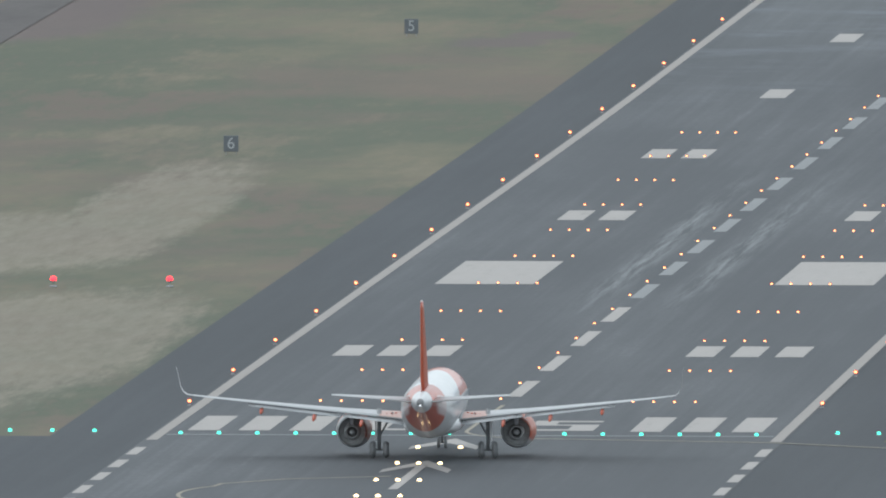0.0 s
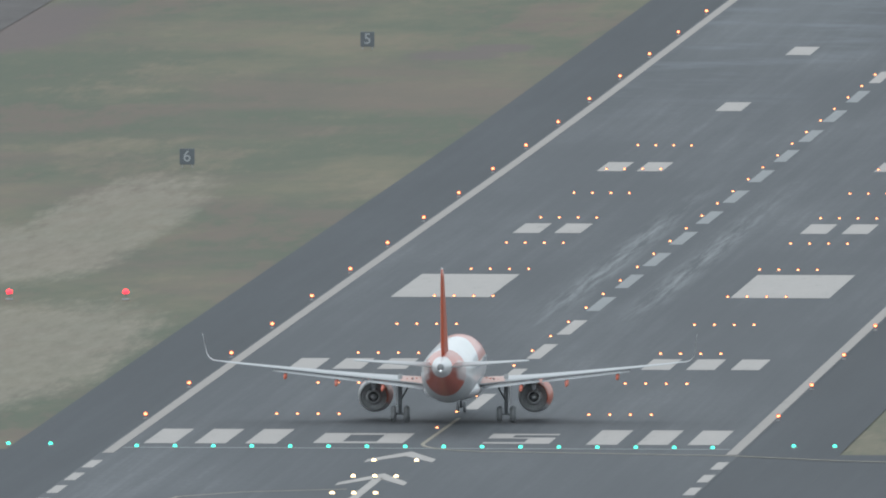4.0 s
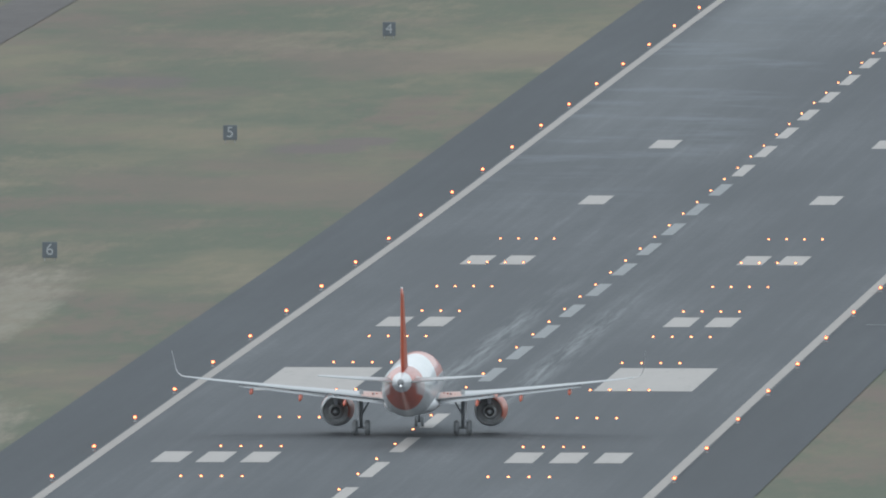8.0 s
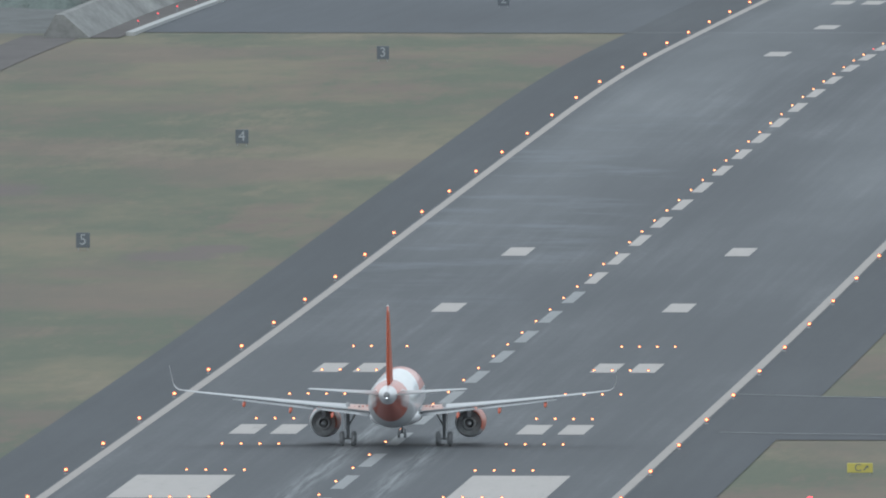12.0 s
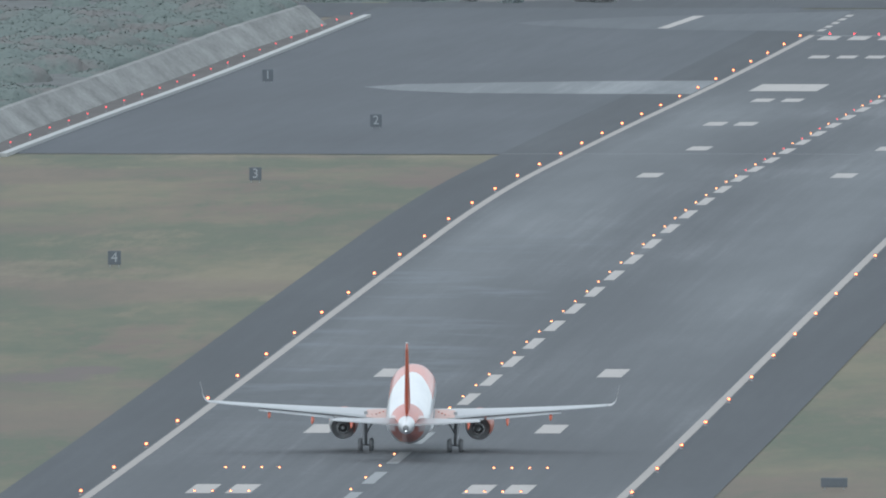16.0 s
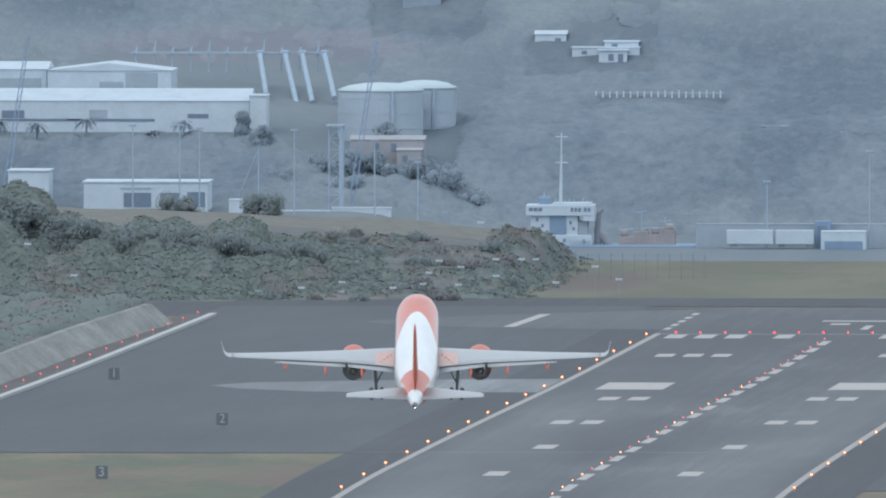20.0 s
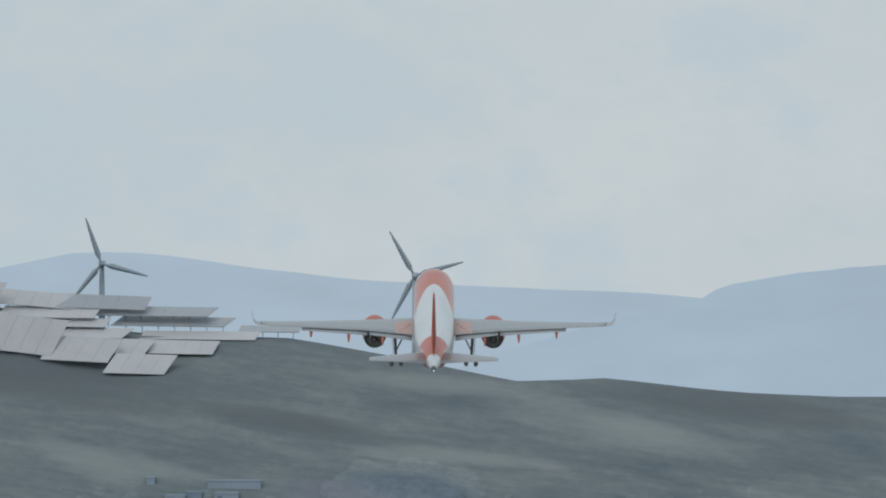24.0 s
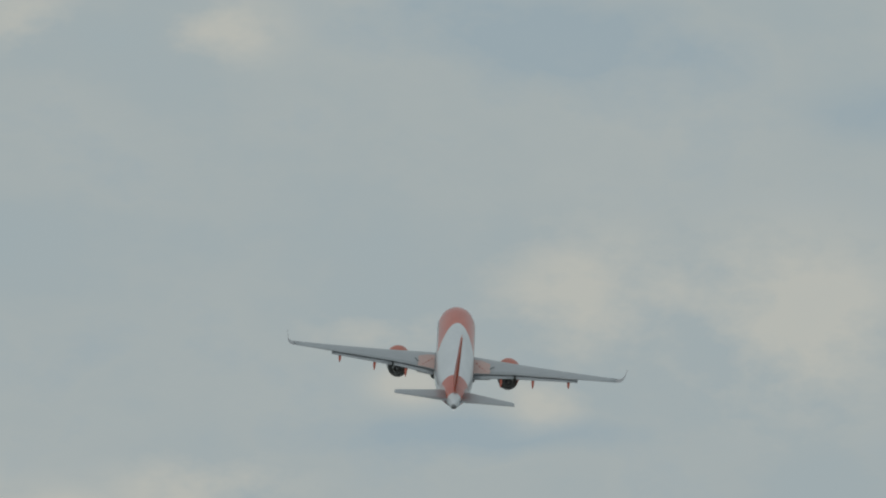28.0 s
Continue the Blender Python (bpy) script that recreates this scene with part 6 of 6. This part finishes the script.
# ship's white deckhouse over the quay
def ship():
    ob = holder("ship", "white ship deckhouse with a tall mast behind the quay", "ship", m=Matrix.Translation((-54.0, 2288, -11.2)))
    part("hull", box(bmesh.new(), -3.6, 18, -2.5, 5, -1, 1.2, 0.2), BLUE, ob, "blue hull side")
    part("deckhouse", box(bmesh.new(), -3.9, 2.3, -1.5, 3.5, 1.0, 5.4, 0.08), WALL, ob)
    part("lower_house", box(bmesh.new(), -3.6, 4.2, -1.9, 3.6, 0.8, 2.5, 0.08), WALL, ob)
    part("boat_deck", box(bmesh.new(), 2.2, 3.6, -1.2, 3.0, 2.4, 4.3, 0.06), WALL_DIM, ob)
    part("bridge", box(bmesh.new(), -4.5, 4.5, -2.0, 3.0, 5.0, 6.5, 0.08), WALL, ob)
    part("bridge_wing", box(bmesh.new(), 3.0, 4.5, -1.9, 2.8, 4.3, 5.05, 0.05), WALL, ob)
    part("funnel", loft(bmesh.new(), [[(-2.1 + a, -0.2 + b, z) for a, b in ((-0.8 * q, -0.7 * q), (0.8 * q, -0.7 * q), (0.8 * q, 0.9 * q), (-0.8 * q, 0.9 * q))] for q, z in ((1.0, 6.3), (0.95, 7.3), (0.7, 7.6))]), BLUE, ob, "blue funnel")
    part("blue_panel", box(bmesh.new(), -1.4, 0.8, -1.62, -1.5, 2.6, 5.0, 0.02), BLUE, ob, "blue painted panel")
    part("wheelhouse_roof", box(bmesh.new(), -1.0, 4.0, -1.6, 2.6, 6.45, 6.75, 0.06), WALL, ob)
    part("mast", tube(bmesh.new(), (0.0, 0, 6.8), (0.1, 0, 15.9), 0.22, 0.08, 8), WALL, ob)
    for z in (12.0, 15.4):
        part("mast_yard", tube(bmesh.new(), (-0.7, 0, z), (0.9, 0, z), 0.07, 0.07, 6), WALL, ob)
    part("radar", box(bmesh.new(), -2.9, -1.6, -0.2, 0.2, 7.2, 7.45), WALL, ob)
    part("radar_post", tube(bmesh.new(), (-2.2, 0, 6.8), (-2.2, 0, 8.0), 0.08, 0.05, 6), WALL, ob)
    for k in range(3):
        part("bridge_window", box(bmesh.new(), -4.1 + 0.62 * k, -3.6 + 0.62 * k, -2.06, -1.98, 5.65, 6.1, 0.02), WINDOW, ob)
        part("bridge_window", box(bmesh.new(), 1.4 + 0.5 * k, 1.75 + 0.5 * k, -2.06, -1.98, 5.6, 6.1, 0.02), WINDOW, ob)
    for k in range(2):
        part("bridge_window", box(bmesh.new(), 3.15 + 0.5 * k, 3.5 + 0.5 * k, -2.06, -1.98, 5.6, 6.1, 0.02), WINDOW, ob)
    for x, z in ((-3.2, 4.3), (-2.5, 3.5), (1.2, 3.9), (1.6, 3.1), (-3.0, 2.9), (0.4, 1.6), (3.0, 1.5)):
        part("porthole", box(bmesh.new(), x, x + 0.32, -2.0 if z < 2.4 else -1.56, -1.48, z, z + 0.42, 0.02), WINDOW, ob)
    for k in range(9):
        part("roof_rail_post", tube(bmesh.new(), (-0.6 + 0.6 * k, -1.5, 6.7), (-0.6 + 0.6 * k, -1.5, 7.1 + 0.25 * (k % 3 == 0)), 0.035, 0.03, 5), WALL, ob)
    for k in range(6):
        part("rail_post", box(bmesh.new(), 1.2 + 0.55 * k, 1.28 + 0.55 * k, -2.3, -2.2, 1.2, 2.1), WALL, ob)
    part("rail", box(bmesh.new(), 1.0, 4.3, -2.3, -2.2, 1.65, 1.78), WALL, ob)
    return ob


ship()
def quay_gear():
    """Rusty winches, drums and a davit standing on the quay behind the ship."""
    rnd = random.Random(8)
    ob = holder("deck_machinery", "rust coloured winches and gear along the quay", "machinery", m=Matrix.Translation((-43.0, 2288, -10.6)))
    bm = bmesh.new()
    for (x0, z0, r0), (x1, z1, r1) in (((-6.1, -0.5, 0.5), (-6.2, 2.6, 0.42)), ((-6.2, 2.4, 0.42), (-5.9, 4.9, 0.3)), ((-5.9, 4.8, 0.3), (-5.4, 5.3, 0.22)), ((-6.1, 2.2, 0.4), (-4.6, 0.4, 0.55))):
        tube(bm, (x0, 0, z0), (x1, 0, z1), r0, r1, 9)
    part("davit", bm, STEEL_DULL, ob)
    for x0, x1, h in ((-3.4, -1.2, 1.7), (-1.4, 0.7, 2.4), (0.5, 2.5, 2.0), (2.3, 4.2, 2.7)):
        part("gear_housing", box(bmesh.new(), x0, x1, -0.7, 0.7, -0.5, h, 0.12), RUST, ob)
        for k in range(2):
            a = rnd.uniform(x0 + 0.3, x1 - 0.3)
            part("vent", tube(bmesh.new(), (a, -0.3, h - 0.1), (a, -0.3, h + rnd.uniform(0.3, 0.9)), 0.16, 0.20, 8), RUST if k else WALL_PINK, ob)
    for x, z, r in ((-2.6, 2.1, 0.55), (1.5, 2.4, 0.5), (3.4, 3.0, 0.4)):
        part("drum", tube(bmesh.new(), (x - 0.5, -0.2, z), (x + 0.5, -0.2, z), r, r, 14), RUST, ob)
    for x, h in ((-0.3, 5.6), (2.8, 4.2)):
        part("post", tube(bmesh.new(), (x, 0, 0), (x, 0, h), 0.11, 0.06, 6), STEEL, ob)
        part("cross_arm", tube(bmesh.new(), (x - 0.7, 0, h * 0.86), (x + 0.7, 0, h * 0.9), 0.05, 0.05, 5), STEEL, ob)
    part("rail", tube(bmesh.new(), (-3.4, -0.8, 2.6), (4.2, -0.8, 2.9), 0.05, 0.05, 5), STEEL, ob)


quay_gear()


def trailer(x0, x1, z0, z1, y=2288):
    ob = holder("trailer", "long white box trailer on the quay", "trailer", "trailers", Matrix.Translation(((x0 + x1) / 2, y, z0)))
    w = (x1 - x0) / 2
    part("box_body", box(bmesh.new(), -w, w, -0.8, 0.8, 0.35, z1 - z0, 0.04), WALL, ob)
    for k in (-w * 0.75, -w * 0.6, w * 0.7):
        part("wheel", tube(bmesh.new(), (k, -0.75, 0.25), (k, -0.5, 0.25), 0.3, 0.3, 12), DARK, ob)
    part("chassis", box(bmesh.new(), -w * 0.95, w * 0.95, -0.6, 0.6, 0.2, 0.36), WALL_DIM, ob)
    part("rear_bar", box(bmesh.new(), -w - 0.03, -w + 0.05, -0.8, 0.8, 0.4, z1 - z0 - 0.05), WALL_DIM, ob)


trailer(-31.8, -25.6, -10.0, -7.8, 2280), trailer(-25.3, -20.3, -10.0, -7.8, 2280)
ob = block("container", "white container with a blue front panel", "container", -19.3, -13.4, 2278, 2282, -10.6, -8.1, WALL, WALL, over=0.02, wins=[(-18.8, -13.8, -10.5, -9.2, BLUE)])
block("truck_cab", "blue truck cab beside the trailers", "truck", -20.2, -18.2, 2282, 2284, -10.3, -6.9, BLUE, BLUE, over=0.02, wins=[(-19.9, -18.6, -8.0, -7.3, WINDOW)])
block("quay_wall", "low grey quay wall behind the trailers", "wall", -36, 40, 2284.5, 2285.5, -10.6, -7.3, WALL_DIM, WALL_DIM, over=0.03)
block("quay_wall", "low pale wall before the trailers", "wall", -19.8, 40, 2272, 2273, -12.0, -10.6, WALL_DIM, WALL_DIM, over=0.03)


# wire fence below the ship
ob = holder("fence", "thin grey wire fence on tall posts below the quay", "fence", m=Matrix.Translation((-50.0, 2150, land(-40, 2150))))
for k in range(15):
    part("post", tube(bmesh.new(), (1.5 * k, 0, -0.3), (1.5 * k, 0, 3.3 + 0.25 * (k % 3 == 0)), 0.05, 0.04, 6), FENCE_WIRE, ob)
for z in (0.4, 1.4, 2.4, 3.1):
    part("wire", tube(bmesh.new(), (0, 0, z), (21, 0, z), 0.018, 0.018, 5), FENCE_WIRE, ob)


# lamp posts of the port, and a lattice tower
for x, z1 in ((-110.1, 5.8), (-103.9, 5.8), (-101.3, 5.4), (-88.8, 5.2), (-78.2, 3.9), (-26.5, -1.5), (-13.0, 2.5), (-72.5, 1.0)):
    ob = holder("port_lamp", "tall thin steel lamp post in the port", "lamp post", "port lamps", Matrix.Translation((x, 2281, land(x, 2281) - 0.3)))
    h = z1 - land(x, 2281) + 0.3
    part("pole", tube(bmesh.new(), (0, 0, 0), (0, 0, h), 0.12, 0.07, 8), STEEL, ob)
    part("lamp_head", box(bmesh.new(), -0.5, 0.5, -0.2, 0.2, h - 0.1, h + 0.15, 0.03), STEEL, ob)


def lattice(x, y, z0, z1, w, mat, label, name="lattice_tower"):
    ob = holder(name, label, "tower", m=Matrix.Translation((x, y, z0)))
    h = z1 - z0
    for sx in (-1, 1):
        for sy in (-1, 1):
            part("leg", tube(bmesh.new(), (sx * w / 2, sy * w / 2, 0), (sx * w / 2, sy * w / 2, h), 0.40 if sx > 0 > sy else 0.08, 0.36 if sx > 0 > sy else 0.07, 6), mat, ob)
    n = int(h / 1.4)
    for k in range(n):
        a, b = h * k / n, h * (k + 1) / n
        s = 1 if k % 2 else -1
        part("brace", tube(bmesh.new(), (-s * w / 2, -w / 2, a), (s * w / 2, -w / 2, b), 0.05, 0.05, 5), mat, ob)
        part("rung", tube(bmesh.new(), (-w / 2, -w / 2, a), (w / 2, -w / 2, a), 0.05, 0.05, 5), mat, ob)
    part("top_platform", box(bmesh.new(), -w * 0.7, w * 0.7, -w * 0.7, w * 0.7, h, h + 0.3, 0.03), mat, ob)
    return ob


lattice(-83.9, 2291, -6.6, 5.4, 1.7, STEEL, "pale steel lattice tower in the port")
for x, z1 in ((-82.4, 16.5), (-128.5, 17.0)):
    ob = holder("crane_jib", "tall pale blue crane jib rising out of the port", "crane", "cranes", Matrix.Translation((x, 2300, -6)))
    for dx in (-0.35, 0.35):
        bm = bmesh.new()
        tube(bm, (dx, 0, 0), (dx * 0.5 + 3.4, 0, z1 + 6), 0.09, 0.06, 6)
        part("chord", bm, CRANE_BLUE, ob)
    for k in range(16):
        u = k / 16
        part("lacing", tube(bmesh.new(), (-0.35 + 3.5 * u, 0, (z1 + 6) * u), (0.35 + 3.4 * (u + 1 / 16), 0, (z1 + 6) * (u + 1 / 16)), 0.04, 0.04, 4), CRANE_BLUE, ob)
ob = holder("derrick", "thin leaning derrick mast on the quay", "crane", m=Matrix.Translation((-93.7, 2284, -6)))
part("mast", tube(bmesh.new(), (0, 0, 0), (0, 0, 9.2), 0.1, 0.07, 6), STEEL, ob)
part("boom", tube(bmesh.new(), (-2.6, 0, 2.5), (-0.1, 0, 8.4), 0.06, 0.05, 6), STEEL, ob)
# palms before the warehouse
for i, (x, z, h) in enumerate(((-119.4, 1.0, 4.0), (-106.5, 1.0, 3.8), (-126, 1.0, 3.4), (-110.5, 0.8, 2.6), (-131, 1.0, 3.8))):
    ob = holder("palm", "palm with a spreading crown before the warehouse", "palm", "palms", Matrix.Translation((x, 2332, z)))
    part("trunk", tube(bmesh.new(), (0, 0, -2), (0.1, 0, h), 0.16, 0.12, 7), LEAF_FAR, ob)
    bm = bmesh.new()
    r2 = random.Random(i)
    for k in range(46):
        a, e = r2.uniform(0, 6.28), r2.uniform(-0.5, 1.0)
        prev = None
        for q in range(5):
            u = q / 4
            c = Vector((math.cos(a) * 1.7 * u, math.sin(a) * 1.7 * u, h + 1.2 * e * u - 1.0 * u * u))
            n = Vector((-math.sin(a), math.cos(a), 0)) * 0.2 * (1 - u * 0.7)
            cur = (bm.verts.new(c + n), bm.verts.new(c - n))
            if prev:
                bm.faces.new((prev[0], prev[1], cur[1], cur[0]))
            prev = cur
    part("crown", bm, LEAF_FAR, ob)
# scrub and woods over the whole slope, too many to count
slope_woods()
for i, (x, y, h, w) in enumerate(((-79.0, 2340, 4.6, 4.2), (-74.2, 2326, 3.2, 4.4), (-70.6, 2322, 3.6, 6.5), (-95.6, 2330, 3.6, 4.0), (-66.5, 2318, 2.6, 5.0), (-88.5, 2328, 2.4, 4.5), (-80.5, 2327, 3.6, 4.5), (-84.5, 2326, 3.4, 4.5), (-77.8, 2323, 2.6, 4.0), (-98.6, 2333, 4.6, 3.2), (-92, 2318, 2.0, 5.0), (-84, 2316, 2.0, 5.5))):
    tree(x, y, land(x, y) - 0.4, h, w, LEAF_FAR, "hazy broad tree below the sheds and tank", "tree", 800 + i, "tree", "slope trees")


# ---------------------------------------------------------------- solar field, wind turbines, far ranges
def solar_table(y, x0, x1, zbot, ztop, lean, fall, mat):
    """One long table of tilted panels on the hill top, with the legs that carry it."""
    ob = holder("solar_table", "long tilted table of pale solar panels on legs", "solar panel", "solar tables", Matrix.Translation(((x0 + x1) / 2, y, zbot)))
    w, h = (x1 - x0) / 2, ztop - zbot
    x1 += 0.8
    w += 0.4
    n = max(2, int(2 * w / 2.0))
    for k in range(n):
        a, b = -w + 2 * w * k / n, -w + 2 * w * (k + 1) / n
        qa, qb = fall * (0.5 - k / n), fall * (0.5 - (k + 0.93) / n)
        q = (qa + qb) / 2
        bm = loft(bmesh.new(), [[(x, 0, e), (x + lean, 3.2, h + e), (x + lean, 3.3, h - 0.08 + e), (x, 0.1, -0.08 + e)] for x, e in ((a, qa), (b - 0.02, qb))])
        part("panel", bm, mat, ob)
        part("leg", tube(bmesh.new(), ((a + b) / 2 + lean * 0.6, 1.9, -1.6), ((a + b) / 2 + lean * 0.6, 1.9, h * 0.58 + q), 0.05, 0.05, 5), METAL_GREY, ob)
    return ob


for row in SOLAR_ROWS:
    solar_table(*row)


def turbine(x, z0, zh, angles, blade, mat_t):
    ob = holder("wind_turbine", "three-bladed wind turbine on the hill top", "wind turbine", "wind turbines", Matrix.Translation((x, 2512, z0)))
    part("tower", tube(bmesh.new(), (0, 0, -5), (0, 0, zh - z0 - 0.3), 0.50, 0.34, 16), mat_t, ob, smooth=True)
    part("nacelle", box(bmesh.new(), -0.42, 0.42, -0.9, 1.8, zh - z0 - 0.4, zh - z0 + 0.4, 0.15), mat_t, ob)
    rotor = part("rotor", tube(bmesh.new(), (0, -0.5, 0), (0, 0.3, 0), 0.22, 0.4, 12), mat_t, ob)
    rotor.matrix_basis = Matrix.Translation((0, -1.2, zh - z0))
    for a in angles:
        d, n = Vector((math.cos(radians(a)), 0, math.sin(radians(a)))), Vector((-math.sin(radians(a)), 0, math.cos(radians(a))))
        rows = []
        for u, c in ((0.03, 0.14), (0.12, 0.20), (0.22, 0.42), (0.5, 0.33), (0.8, 0.22), (1.0, 0.08)):
            p = d * blade * u
            rows.append([tuple(p + n * c), tuple(p + Vector((0, 0.32 * (1.2 - u), 0))), tuple(p - n * c * 0.9), tuple(p - Vector((0, 0.32 * (1.2 - u), 0)))])
        part("blade", loft(bmesh.new(), rows), TURBINE, rotor, smooth=False)
    return rotor


rotor_a = turbine(-112.1, 57.0, 62.8, (105, -9, 229), 6.7, TURBINE)
rotor_b = turbine(-68.8, 49.0, 61.2, (142, 38, 265), 7.0, TURBINE_LIGHT)


def far_ridge(name, y, pts, bottom, mat, label):
    bm = bmesh.new()
    xs = np.linspace(pts[0][0], pts[-1][0], 160)
    rows = []
    for x in xs:
        z = float(np.interp(x, [p[0] for p in pts], [p[1] for p in pts])) + 0.18 * noise.noise((x * 0.25, 0, 2))
        rows.append([(float(x), y - 6, bottom), (float(x), y - 2, bottom + (z - bottom) * 0.7), (float(x), y, z), (float(x), y + 6, bottom)])
    tagged(part(name, loft(bm, rows, cap=True), mat, smooth=True), label, "mountains", kind="structure")


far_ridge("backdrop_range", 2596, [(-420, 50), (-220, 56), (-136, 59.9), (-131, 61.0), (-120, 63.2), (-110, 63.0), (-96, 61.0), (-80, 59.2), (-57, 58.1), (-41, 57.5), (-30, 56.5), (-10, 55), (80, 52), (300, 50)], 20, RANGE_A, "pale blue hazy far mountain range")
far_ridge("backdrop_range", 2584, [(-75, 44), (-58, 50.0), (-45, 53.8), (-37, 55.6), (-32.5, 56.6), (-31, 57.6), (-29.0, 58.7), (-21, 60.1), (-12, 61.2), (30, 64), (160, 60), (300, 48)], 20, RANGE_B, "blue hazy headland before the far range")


# ---------------------------------------------------------------- what moves
def motions():
    rows = []
    for t, x, y, z, yaw, pitch, roll in FLIGHT:
        rows.append((t, Matrix.Translation((x, y, z)) @ Euler((0, 0, radians(yaw))).to_matrix().to_4x4() @ Euler((radians(pitch), 0, 0)).to_matrix().to_4x4() @ Euler((0, radians(roll), 0)).to_matrix().to_4x4()))
    walk(airliner, rows)
    fold = ((0, 0), (25.2, 0), (25.7, 10), (26, 22), (26.5, 38), (27, 54), (27.5, 70), (28, 80))
    for leg, s in ((gear[0], -1), (gear[1], 1)):
        walk(leg, [(0, pose(s * 3.8, 0, 2.68)), (15.6, pose(s * 3.8, 0, 2.68)), (17.2, pose(s * 3.75, 0, 1.95, 0, s * 3, 0))] + [(t, pose(s * 3.75, 0, 1.95 + 0.45 * (a > 5), 0, s * (a + 3), 0)) for t, a in fold[1:]])
    walk(gear[2], [(t, pose(0, 12.6, 1.99, a * 1.05, 0, 0)) for t, a in fold])
    for rotor, up, speed, start in ((rotor_a, 5.8, 240, 24.5), (rotor_b, 12.2, 225, 22.5)):
        walk(rotor, [(k / 4, pose(0, -1.2, up, 0, -speed * (k / 4 - start), 0)) for k in range(113)])


motions()
